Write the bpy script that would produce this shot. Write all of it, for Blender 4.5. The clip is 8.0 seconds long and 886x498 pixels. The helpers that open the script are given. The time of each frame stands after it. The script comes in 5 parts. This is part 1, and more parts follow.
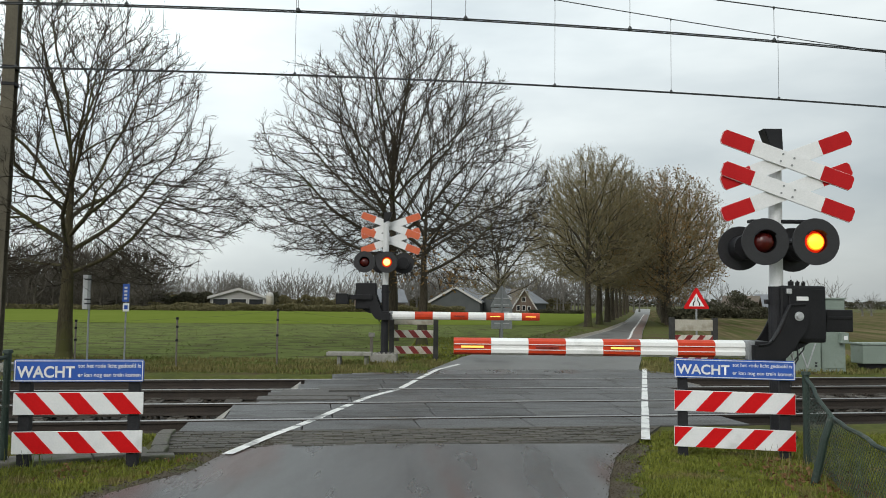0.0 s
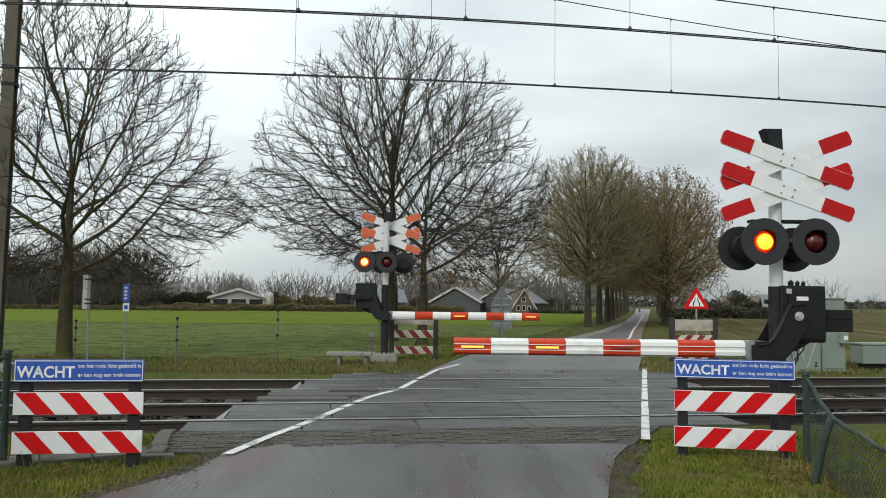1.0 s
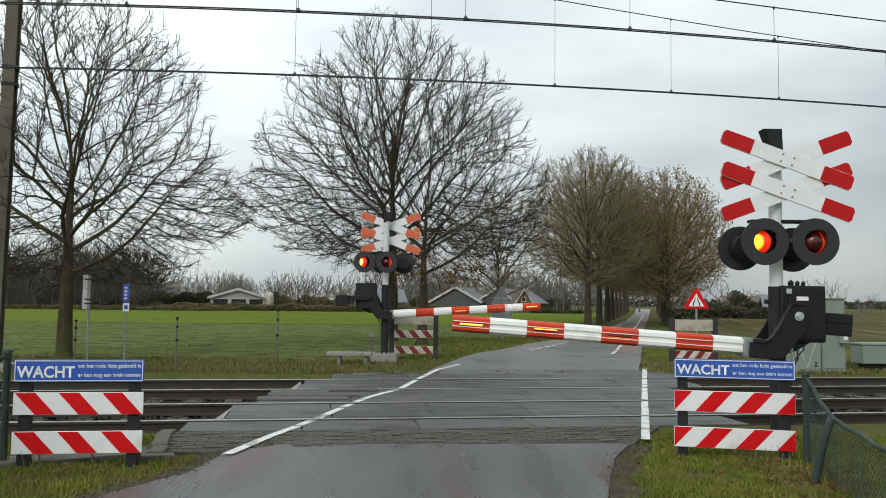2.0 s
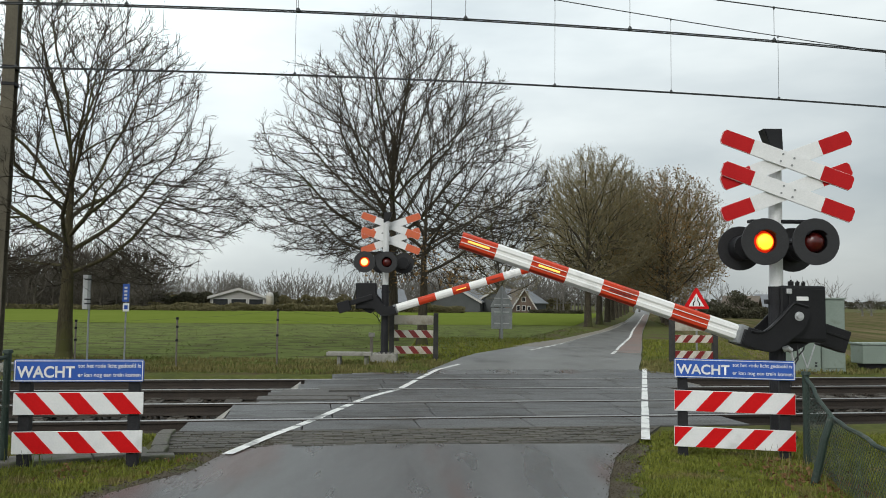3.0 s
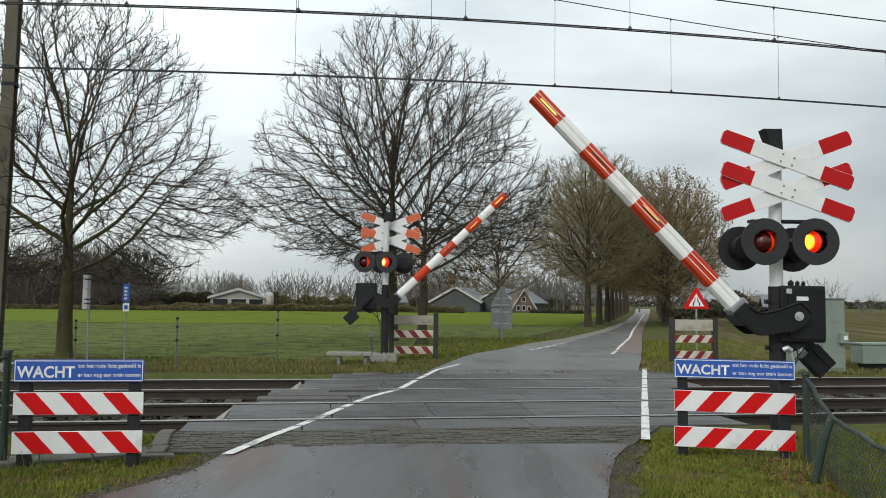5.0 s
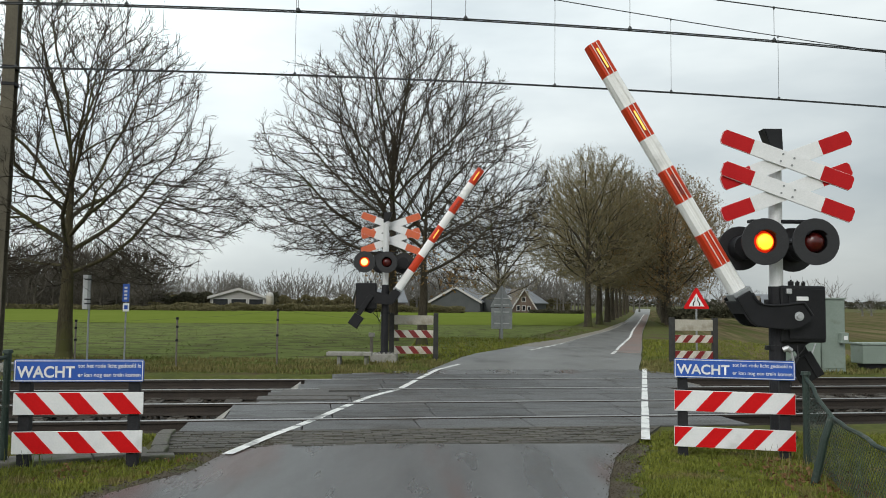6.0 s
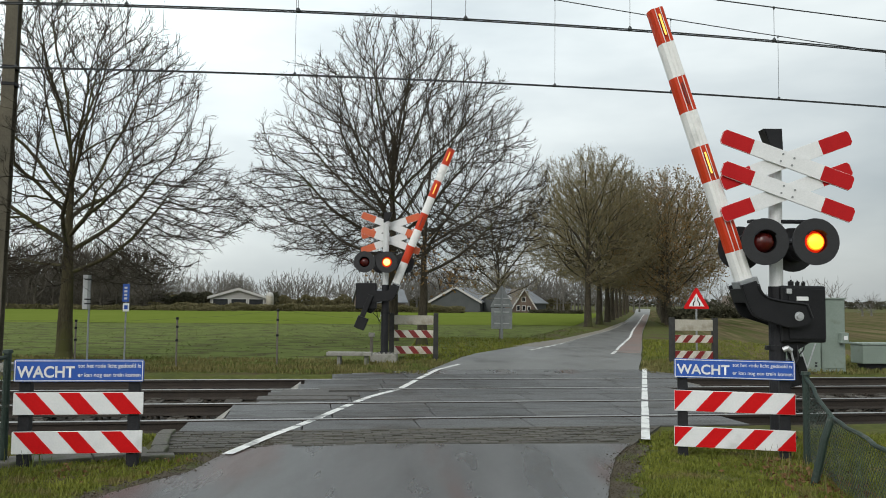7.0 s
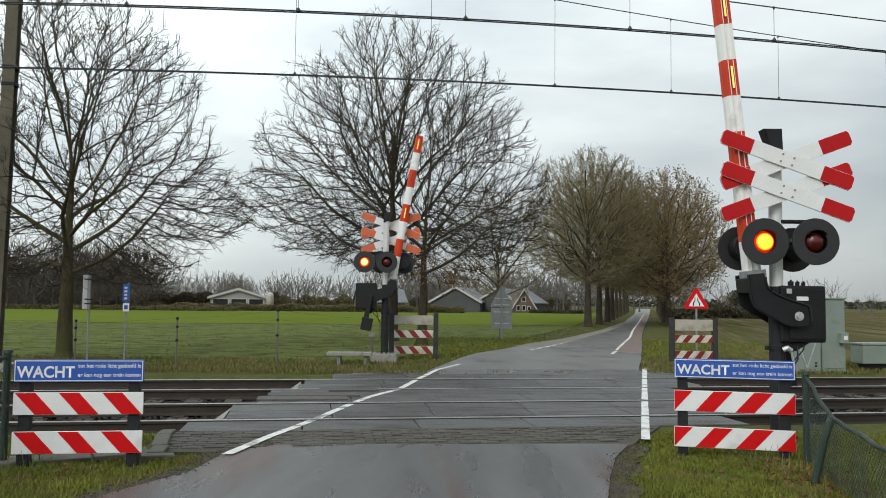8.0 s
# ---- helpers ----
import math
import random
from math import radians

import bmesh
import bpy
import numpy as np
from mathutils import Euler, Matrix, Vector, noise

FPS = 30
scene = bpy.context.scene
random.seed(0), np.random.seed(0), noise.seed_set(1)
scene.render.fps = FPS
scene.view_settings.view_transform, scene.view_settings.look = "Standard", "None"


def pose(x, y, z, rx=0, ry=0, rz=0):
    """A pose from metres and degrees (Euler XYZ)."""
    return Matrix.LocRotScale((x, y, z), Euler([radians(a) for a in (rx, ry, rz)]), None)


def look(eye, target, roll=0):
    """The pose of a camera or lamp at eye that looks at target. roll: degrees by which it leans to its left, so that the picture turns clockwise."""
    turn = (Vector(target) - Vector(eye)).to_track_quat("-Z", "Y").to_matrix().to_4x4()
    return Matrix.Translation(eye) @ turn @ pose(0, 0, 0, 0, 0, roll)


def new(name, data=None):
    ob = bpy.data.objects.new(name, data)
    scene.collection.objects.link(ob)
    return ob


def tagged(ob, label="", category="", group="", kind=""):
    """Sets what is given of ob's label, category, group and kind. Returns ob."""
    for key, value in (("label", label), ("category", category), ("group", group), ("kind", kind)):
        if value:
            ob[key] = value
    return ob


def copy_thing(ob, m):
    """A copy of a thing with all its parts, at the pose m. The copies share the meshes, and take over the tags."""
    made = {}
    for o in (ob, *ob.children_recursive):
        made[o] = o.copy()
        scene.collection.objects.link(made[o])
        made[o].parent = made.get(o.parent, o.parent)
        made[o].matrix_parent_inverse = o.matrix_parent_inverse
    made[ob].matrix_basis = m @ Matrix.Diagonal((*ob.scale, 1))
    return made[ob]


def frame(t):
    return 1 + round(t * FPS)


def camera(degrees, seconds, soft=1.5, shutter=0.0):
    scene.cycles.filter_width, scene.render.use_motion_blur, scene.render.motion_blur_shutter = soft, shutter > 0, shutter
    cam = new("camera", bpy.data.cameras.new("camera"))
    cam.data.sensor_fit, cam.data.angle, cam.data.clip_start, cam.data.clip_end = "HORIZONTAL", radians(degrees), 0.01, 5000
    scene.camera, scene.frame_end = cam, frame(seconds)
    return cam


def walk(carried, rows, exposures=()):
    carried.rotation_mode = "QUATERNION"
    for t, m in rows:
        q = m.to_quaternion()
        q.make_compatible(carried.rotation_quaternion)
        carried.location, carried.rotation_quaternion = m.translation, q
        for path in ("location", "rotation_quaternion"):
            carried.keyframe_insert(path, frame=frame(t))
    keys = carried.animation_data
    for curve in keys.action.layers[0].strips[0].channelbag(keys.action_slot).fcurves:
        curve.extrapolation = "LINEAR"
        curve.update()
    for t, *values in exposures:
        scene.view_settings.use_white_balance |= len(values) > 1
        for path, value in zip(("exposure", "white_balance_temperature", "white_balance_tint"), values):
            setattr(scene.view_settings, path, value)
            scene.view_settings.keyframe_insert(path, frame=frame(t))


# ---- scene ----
# ================= camera =================
cam = camera(56.54, 8.0, soft=0.95)
EYE = Vector((0.0, 0.0, 1.44))
VIEW = look(EYE, EYE + Vector((0, math.cos(radians(3.689)), math.sin(radians(3.689)))), 0.64)
walk(cam, [(0.0, VIEW), (8.0, VIEW)])

# ================= world and sun (overcast winter day) =================
world = bpy.data.worlds.new("overcast")
scene.world = world
world.use_nodes = True
wn, wl = world.node_tree.nodes, world.node_tree.links
wn.clear()
sky = wn.new("ShaderNodeTexSky")
sky.sky_type, sky.sun_disc = "NISHITA", False
sky.sun_elevation, sky.sun_rotation = radians(32), radians(205)
sky.air_density, sky.dust_density = 1.0, 3.0
skytint = wn.new("ShaderNodeMix")
skytint.data_type = "RGBA"
clouds = wn.new("ShaderNodeTexNoise")
clouds.inputs["Scale"].default_value, clouds.inputs["Detail"].default_value = 2.6, 5.0
stretch = wn.new("ShaderNodeMapping")
stretch.inputs["Scale"].default_value = (1.0, 1.0, 3.2)
coord = wn.new("ShaderNodeTexCoord")
ramp = wn.new("ShaderNodeValToRGB")
ramp.color_ramp.elements[0].position, ramp.color_ramp.elements[0].color = 0.32, (5.9, 6.6, 6.85, 1)
ramp.color_ramp.elements[1].position, ramp.color_ramp.elements[1].color = 0.66, (9.0, 9.65, 9.6, 1)
back = wn.new("ShaderNodeBackground")
back.inputs["Strength"].default_value = 0.115
out = wn.new("ShaderNodeOutputWorld")
wl.new(coord.outputs["Generated"], stretch.inputs["Vector"])
wl.new(stretch.outputs["Vector"], clouds.inputs["Vector"])
wl.new(clouds.outputs["Fac"], ramp.inputs["Fac"])
skytint.inputs["Factor"].default_value = 0.9
wl.new(sky.outputs["Color"], skytint.inputs["A"])
# the cloud deck is brighter towards the west and dimmer low down
sep = wn.new("ShaderNodeSeparateXYZ")
wl.new(coord.outputs["Generated"], sep.inputs["Vector"])
side = wn.new("ShaderNodeMapRange")
side.inputs["From Min"].default_value, side.inputs["From Max"].default_value = -0.55, 0.6
side.inputs["To Min"].default_value, side.inputs["To Max"].default_value = 1.32, 0.76
wl.new(sep.outputs["X"], side.inputs["Value"])
low = wn.new("ShaderNodeMapRange")
low.inputs["From Min"].default_value, low.inputs["From Max"].default_value = 0.0, 0.3
low.inputs["To Min"].default_value, low.inputs["To Max"].default_value = 0.6, 1.07
wl.new(sep.outputs["Z"], low.inputs["Value"])
both = wn.new("ShaderNodeMath")
both.operation = "MULTIPLY"
wl.new(side.outputs["Result"], both.inputs[0])
wl.new(low.outputs["Result"], both.inputs[1])
scaled = wn.new("ShaderNodeVectorMath")
scaled.operation = "SCALE"
wl.new(ramp.outputs["Color"], scaled.inputs[0])
wl.new(both.outputs[0], scaled.inputs["Scale"])
wl.new(scaled.outputs["Vector"], skytint.inputs["B"])
wl.new(skytint.outputs["Result"], back.inputs["Color"])
wl.new(back.outputs["Background"], out.inputs["Surface"])
sun = new("sun", bpy.data.lights.new("sun", "SUN"))
sun.data.energy, sun.data.angle, sun.data.color = 1.1, radians(25), (1.0, 0.97, 0.93)
sun.matrix_world = look((-8, -16, 12), (0, 0, 0))


# ================= materials =================
def material(name, c1, c2, rough=0.7, metal=0.0, scale=6.0, fine=60.0, bump=0.15, spots=None, spot_scale=3.0, spot_at=(0.55, 0.7),
             rough_var=0.12, per_object=0.0, coords="Object", squash=(1, 1, 1), spec=0.5):
    """A surface that wanders between c1 and c2 at two scales, with relief; spots: a third colour in patches."""
    m = bpy.data.materials.new(name)
    m.use_nodes = True
    n, k = m.node_tree.nodes, m.node_tree.links
    p = n["Principled BSDF"]
    p.inputs["Metallic"].default_value = metal
    p.inputs["Specular IOR Level"].default_value = spec
    tc, mp = n.new("ShaderNodeTexCoord"), n.new("ShaderNodeMapping")
    mp.inputs["Scale"].default_value = squash
    k.new(tc.outputs[coords], mp.inputs["Vector"])
    big, small = n.new("ShaderNodeTexNoise"), n.new("ShaderNodeTexNoise")
    big.inputs["Scale"].default_value, big.inputs["Detail"].default_value = scale, 4
    small.inputs["Scale"].default_value, small.inputs["Detail"].default_value = fine, 3
    for t in (big, small):
        k.new(mp.outputs["Vector"], t.inputs["Vector"])
    add = n.new("ShaderNodeMath")
    add.operation = "MULTIPLY_ADD"
    add.inputs[1].default_value = 0.5
    k.new(big.outputs["Fac"], add.inputs[0])
    half = n.new("ShaderNodeMath")
    half.operation = "MULTIPLY"
    half.inputs[1].default_value = 0.5
    k.new(small.outputs["Fac"], half.inputs[0])
    k.new(half.outputs[0], add.inputs[2])
    wide = n.new("ShaderNodeMapRange")
    wide.inputs["From Min"].default_value, wide.inputs["From Max"].default_value = 0.34, 0.66
    k.new(add.outputs[0], wide.inputs["Value"])
    mix = n.new("ShaderNodeMix")
    mix.data_type = "RGBA"
    mix.inputs["A"].default_value, mix.inputs["B"].default_value = (*c1, 1), (*c2, 1)
    k.new(wide.outputs["Result"], mix.inputs["Factor"])
    colour = mix.outputs["Result"]
    if spots:
        st = n.new("ShaderNodeTexNoise")
        st.inputs["Scale"].default_value, st.inputs["Detail"].default_value = spot_scale, 6
        k.new(mp.outputs["Vector"], st.inputs["Vector"])
        sr = n.new("ShaderNodeMapRange")
        sr.inputs["From Min"].default_value, sr.inputs["From Max"].default_value = spot_at
        k.new(st.outputs["Fac"], sr.inputs["Value"])
        mix2 = n.new("ShaderNodeMix")
        mix2.data_type = "RGBA"
        mix2.inputs["B"].default_value = (*spots, 1)
        k.new(colour, mix2.inputs["A"])
        k.new(sr.outputs["Result"], mix2.inputs["Factor"])
        colour = mix2.outputs["Result"]
    if per_object:
        oi, hsv = n.new("ShaderNodeObjectInfo"), n.new("ShaderNodeHueSaturation")
        vr = n.new("ShaderNodeMapRange")
        vr.inputs["To Min"].default_value, vr.inputs["To Max"].default_value = 1 - per_object, 1 + per_object
        k.new(oi.outputs["Random"], vr.inputs["Value"])
        k.new(vr.outputs["Result"], hsv.inputs["Value"])
        k.new(colour, hsv.inputs["Color"])
        colour = hsv.outputs["Color"]
    k.new(colour, p.inputs["Base Color"])
    rr = n.new("ShaderNodeMapRange")
    rr.inputs["To Min"].default_value, rr.inputs["To Max"].default_value = max(0.03, rough - rough_var), min(1, rough + rough_var)
    k.new(big.outputs["Fac"], rr.inputs["Value"])
    k.new(rr.outputs["Result"], p.inputs["Roughness"])
    if bump:
        bp = n.new("ShaderNodeBump")
        bp.inputs["Strength"].default_value, bp.inputs["Distance"].default_value = bump, 0.02
        k.new(add.outputs[0], bp.inputs["Height"])
        k.new(bp.outputs["Normal"], p.inputs["Normal"])
    return m


def glowing(name, colour, strength):
    m = bpy.data.materials.new(name)
    m.use_nodes = True
    p = m.node_tree.nodes["Principled BSDF"]
    p.inputs["Base Color"].default_value = (*colour, 1)
    p.inputs["Emission Color"].default_value = (*colour, 1)
    p.inputs["Emission Strength"].default_value = strength
    return m


M = {}
M["grass_soil"] = material("grass_soil", (0.052, 0.062, 0.014), (0.105, 0.115, 0.026), 0.95, 0, 0.9, 9, 0.6, (0.075, 0.056, 0.03), 0.9, (0.48, 0.62), spec=0.1)
M["meadow"] = material("meadow", (0.10, 0.128, 0.042), (0.152, 0.18, 0.066), 0.95, 0, 0.5, 5, 0.8, (0.085, 0.085, 0.045), 1.6, (0.48, 0.62), squash=(0.7, 1, 1), spec=0.0)
M["meadow_far"] = material("meadow_far", (0.105, 0.14, 0.024), (0.145, 0.178, 0.038), 0.95, 0, 0.05, 0.8, 0.3, spec=0.0)
M["stubble"] = material("stubble", (0.075, 0.062, 0.034), (0.17, 0.14, 0.08), 0.95, 0, 0.5, 3, 0.8, (0.075, 0.08, 0.032), 0.8, (0.46, 0.6), squash=(1.5, 0.06, 1), spec=0.0)
M["ballast"] = material("ballast", (0.02, 0.016, 0.012), (0.06, 0.05, 0.04), 0.9, 0, 8, 22, 1.0, spec=0.2)
M["asphalt"] = material("asphalt", (0.032, 0.032, 0.034), (0.115, 0.114, 0.113), 0.32, 0, 1.1, 130, 0.35, (0.07, 0.036, 0.03), 0.5, (0.54, 0.66), 0.26, squash=(2.6, 0.45, 1))
M["asphalt_far"] = material("asphalt_far", (0.09, 0.089, 0.085), (0.17, 0.168, 0.16), 0.42, 0, 0.9, 40, 0.15, (0.072, 0.07, 0.065), 0.55, (0.56, 0.64), 0.2, squash=(1.3, 0.5, 1))
M["red_asphalt"] = material("red_asphalt", (0.15, 0.095, 0.08), (0.22, 0.145, 0.12), 0.5, 0, 0.5, 30, 0.1, (0.12, 0.11, 0.10), 0.7, (0.5, 0.64))
M["soil"] = material("soil", (0.045, 0.036, 0.025), (0.10, 0.082, 0.056), 0.85, 0, 3, 30, 0.8, (0.07, 0.078, 0.026), 4, (0.52, 0.62), spec=0.25)
M["tan_asphalt"] = material("tan_asphalt", (0.15, 0.13, 0.105), (0.22, 0.195, 0.16), 0.6, 0, 0.5, 30, 0.1)
M["panel"] = material("panel", (0.034, 0.034, 0.034), (0.10, 0.10, 0.10), 0.48, 0, 2.4, 80, 0.45, (0.028, 0.025, 0.02), 1.9, (0.5, 0.62), 0.22, per_object=0.22, squash=(0.6, 1.6, 1))
M["brick"] = material("brick", (0.05, 0.044, 0.037), (0.105, 0.093, 0.08), 0.62, 0, 6, 60, 0.45, (0.04, 0.038, 0.026), 3, (0.46, 0.6), per_object=0.28, spec=0.35)
M["joint"] = material("joint", (0.04, 0.036, 0.028), (0.085, 0.075, 0.056), 0.85, 0, 5, 50, 0.5)
M["line"] = material("line_paint", (0.58, 0.58, 0.56), (0.80, 0.80, 0.78), 0.55, 0, 6, 60, 0.1, (0.20, 0.20, 0.195), 3.5, (0.56, 0.64))
M["line_worn"] = material("line_worn", (0.26, 0.24, 0.21), (0.42, 0.40, 0.36), 0.6, 0, 4, 50, 0.1)
M["rail_side"] = material("rail_rust", (0.02, 0.0155, 0.012), (0.045, 0.034, 0.026), 0.85, 0, 5, 60, 0.3)
M["rail_head"] = material("rail_head", (0.30, 0.295, 0.29), (0.48, 0.47, 0.46), 0.34, 1.0, 3, 80, 0.03)
M["sleeper"] = material("sleeper", (0.05, 0.043, 0.036), (0.10, 0.09, 0.075), 0.9, 0, 4, 40, 0.4, per_object=0.2)
M["black"] = material("black_paint", (0.006, 0.006, 0.0075), (0.014, 0.014, 0.016), 0.5, 0, 5, 70, 0.08, spec=0.3)
M["dark_post"] = material("dark_post", (0.009, 0.009, 0.011), (0.022, 0.022, 0.025), 0.65, 0, 6, 60, 0.2, spec=0.3)
M["post_grey"] = material("post_grey", (0.025, 0.025, 0.024), (0.06, 0.058, 0.055), 0.75, 0, 6, 60, 0.2, spec=0.25)
M["white"] = material("white_paint", (0.70, 0.71, 0.71), (0.80, 0.80, 0.80), 0.38, 0, 4, 60, 0.05, (0.52, 0.53, 0.52), 3, (0.60, 0.8))
M["grey_paint"] = material("grey_paint", (0.56, 0.57, 0.57), (0.68, 0.69, 0.69), 0.45, 0, 5, 60, 0.06)
M["red"] = material("red_foil", (0.40, 0.006, 0.009), (0.50, 0.012, 0.014), 0.55, 0, 5, 70, 0.04, spec=0.2)
M["sign_red"] = material("sign_red", (0.52, 0.002, 0.004), (0.62, 0.004, 0.006), 0.55, 0, 5, 70, 0.04, spec=0.2)
M["boom_red"] = material("boom_red", (0.50, 0.038, 0.010), (0.62, 0.056, 0.016), 0.45, 0, 4, 70, 0.04, (0.42, 0.05, 0.02), 5, (0.55, 0.7), spec=0.25)
M["orange"] = material("faded_orange", (0.55, 0.10, 0.035), (0.66, 0.14, 0.05), 0.5, 0, 6, 60, 0.05)
M["boom_white"] = material("boom_white", (0.76, 0.76, 0.74), (0.86, 0.86, 0.84), 0.35, 0, 4, 60, 0.05, (0.55, 0.55, 0.53), 4, (0.60, 0.78))
M["dark_red"] = material("dark_red_foil", (0.16, 0.012, 0.012), (0.24, 0.02, 0.018), 0.4, 0, 6, 60, 0.05)
M["blue"] = material("blue_foil", (0.014, 0.075, 0.36), (0.02, 0.095, 0.43), 0.4, 0, 3, 60, 0.03)
M["alu"] = material("aluminium", (0.45, 0.46, 0.47), (0.60, 0.61, 0.62), 0.45, 0.6, 5, 50, 0.06)
M["galv"] = material("galvanised", (0.22, 0.235, 0.24), (0.34, 0.35, 0.355), 0.55, 0.5, 6, 50, 0.1)
M["wood_grey"] = material("weathered_wood", (0.10, 0.085, 0.07), (0.19, 0.17, 0.145), 0.85, 0, 6, 40, 0.4, squash=(1, 1, 0.15))
M["concrete"] = material("concrete", (0.20, 0.19, 0.17), (0.32, 0.31, 0.28), 0.85, 0, 4, 40, 0.3, (0.10, 0.11, 0.06), 3, (0.56, 0.7))
M["old_concrete"] = material("old_concrete", (0.075, 0.07, 0.06), (0.15, 0.14, 0.12), 0.9, 0, 4, 40, 0.4, (0.06, 0.07, 0.03), 3, (0.5, 0.64))
M["plank"] = material("crossing_plank", (0.05, 0.048, 0.045), (0.11, 0.105, 0.098), 0.8, 0, 3, 50, 0.4, per_object=0.2, squash=(0.3, 2, 1))
M["cabinet"] = material("cabinet_green", (0.19, 0.235, 0.20), (0.24, 0.29, 0.25), 0.5, 0, 2, 40, 0.06, (0.14, 0.16, 0.12), 3, (0.6, 0.75))
M["fence_green"] = material("fence_green", (0.010, 0.022, 0.016), (0.026, 0.048, 0.036), 0.6, 0, 5, 60, 0.1, (0.09, 0.10, 0.08), 7, (0.58, 0.68))
M["wire"] = material("wire_dark", (0.03, 0.032, 0.033), (0.06, 0.062, 0.063), 0.5, 0.5, 4, 40, 0.05)
M["mast"] = material("mast_steel", (0.07, 0.062, 0.043), (0.135, 0.118, 0.082), 0.8, 0, 3, 40, 0.25)
M["yellow"] = material("yellow_plate", (0.62, 0.55, 0.10), (0.72, 0.64, 0.14), 0.5, 0, 4, 50, 0.05)
M["bark"] = material("bark", (0.034, 0.029, 0.021), (0.082, 0.069, 0.05), 0.9, 0, 5, 30, 0.8, (0.06, 0.063, 0.024), 1.5, (0.52, 0.66), squash=(1, 1, 0.25), spec=0.15)
M["bark_mossy"] = material("bark_mossy", (0.04, 0.034, 0.02), (0.095, 0.082, 0.046), 0.9, 0, 5, 30, 0.8, (0.072, 0.072, 0.026), 1.5, (0.48, 0.62), squash=(1, 1, 0.25), spec=0.15)
M["twig"] = material("twig", (0.028, 0.023, 0.017), (0.068, 0.057, 0.041), 0.9, 0, 3, 30, 0.0, spec=0.1)
M["twig_olive"] = material("twig_olive", (0.15, 0.128, 0.076), (0.25, 0.213, 0.128), 0.9, 0, 0.5, 10, 0.0, spec=0.1)
M["leaf_brown"] = material("leaf_brown", (0.17, 0.10, 0.04), (0.28, 0.175, 0.07), 0.85, 0, 0.8, 20, 0.0, spec=0.1)
M["leaf_olive"] = material("leaf_olive", (0.16, 0.125, 0.045), (0.26, 0.20, 0.08), 0.85, 0, 0.8, 20, 0.0, spec=0.1)
M["leaf_litter"] = material("leaf_litter", (0.10, 0.055, 0.025), (0.22, 0.13, 0.065), 0.9, 0, 6, 40, 0.3, spec=0.1, per_object=0.2)
# far_wood is near_wood made paler: distance haze put into the colour
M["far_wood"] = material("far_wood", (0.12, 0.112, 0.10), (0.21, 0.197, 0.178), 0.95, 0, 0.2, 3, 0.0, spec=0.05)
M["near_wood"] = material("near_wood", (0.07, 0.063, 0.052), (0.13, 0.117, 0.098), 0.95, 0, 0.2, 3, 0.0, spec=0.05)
M["hedge"] = material("hedge", (0.045, 0.045, 0.028), (0.095, 0.09, 0.06), 0.9, 0, 1.0, 12, 0.3, spec=0.1)
M["scrub"] = material("scrub", (0.10, 0.088, 0.045), (0.17, 0.15, 0.08), 0.9, 0, 0.5, 8, 0.0, spec=0.1)
M["grass"] = material("grass_blade", (0.085, 0.105, 0.013), (0.20, 0.21, 0.035), 0.7, 0, 2.2, 25, 0.0, (0.17, 0.14, 0.055), 2.6, (0.56, 0.68), spec=0.2)
M["dry_grass"] = material("dry_grass", (0.10, 0.10, 0.03), (0.21, 0.18, 0.075), 0.8, 0, 1.0, 15, 0.0, (0.10, 0.125, 0.03), 1.2, (0.5, 0.62), spec=0.15)
M["roof_grey"] = material("roof_grey", (0.12, 0.13, 0.145), (0.19, 0.20, 0.215), 0.7, 0, 0.6, 8, 0.1)
M["roof_white"] = material("roof_white", (0.40, 0.39, 0.37), (0.52, 0.51, 0.49), 0.6, 0, 0.6, 8, 0.1)
M["roof_tile"] = material("roof_tile", (0.085, 0.07, 0.055), (0.15, 0.12, 0.095), 0.8, 0, 1, 15, 0.2)
M["wall_dark"] = material("barn_wall", (0.05, 0.056, 0.056), (0.085, 0.09, 0.09), 0.8, 0, 0.8, 10, 0.1)
M["shed_front"] = material("shed_front", (0.26, 0.25, 0.235), (0.38, 0.37, 0.35), 0.75, 0, 0.8, 10, 0.1)
M["wall_brick"] = material("house_brick", (0.12, 0.085, 0.068), (0.18, 0.13, 0.10), 0.85, 0, 1.5, 14, 0.2)
M["glass_dark"] = material("window_dark", (0.012, 0.013, 0.015), (0.03, 0.032, 0.035), 0.1, 0, 1, 10, 0.0)
M["lens_off"] = material("lens_off", (0.045, 0.004, 0.004), (0.085, 0.009, 0.007), 0.2, 0, 30, 160, 0.1)
M["lit_core"] = glowing("lit_core", (1.0, 0.62, 0.03), 1.6)
M["lit_mid"] = glowing("lit_mid", (1.0, 0.28, 0.01), 1.3)
M["lit_rim"] = glowing("lit_rim", (0.75, 0.02, 0.004), 0.75)
M["lit_pale"] = glowing("lit_pale", (1.0, 0.80, 0.24), 1.5)
M["lamp_amber"] = glowing("lamp_amber", (1.0, 0.48, 0.08), 1.25)
M["lamp_dull"] = material("lamp_dull", (0.16, 0.02, 0.012), (0.22, 0.03, 0.018), 0.3, 0, 10, 80, 0.05)


# ================= mesh helpers =================
def link(name, bm, mats, parent=None, label="", smooth=False):
    me = bpy.data.meshes.new(name)
    bm.to_mesh(me)
    bm.free()
    for m in (mats if isinstance(mats, (list, tuple)) else [mats]):
        me.materials.append(m)
    if smooth:
        me.shade_smooth()
    ob = new(name, me)
    if parent:
        ob.parent = parent
    if label:
        ob["label"] = label
    return ob


def part(name, bm, mat, parent, label="", smooth=False):
    return link(name, bm, mat, parent, label, smooth)


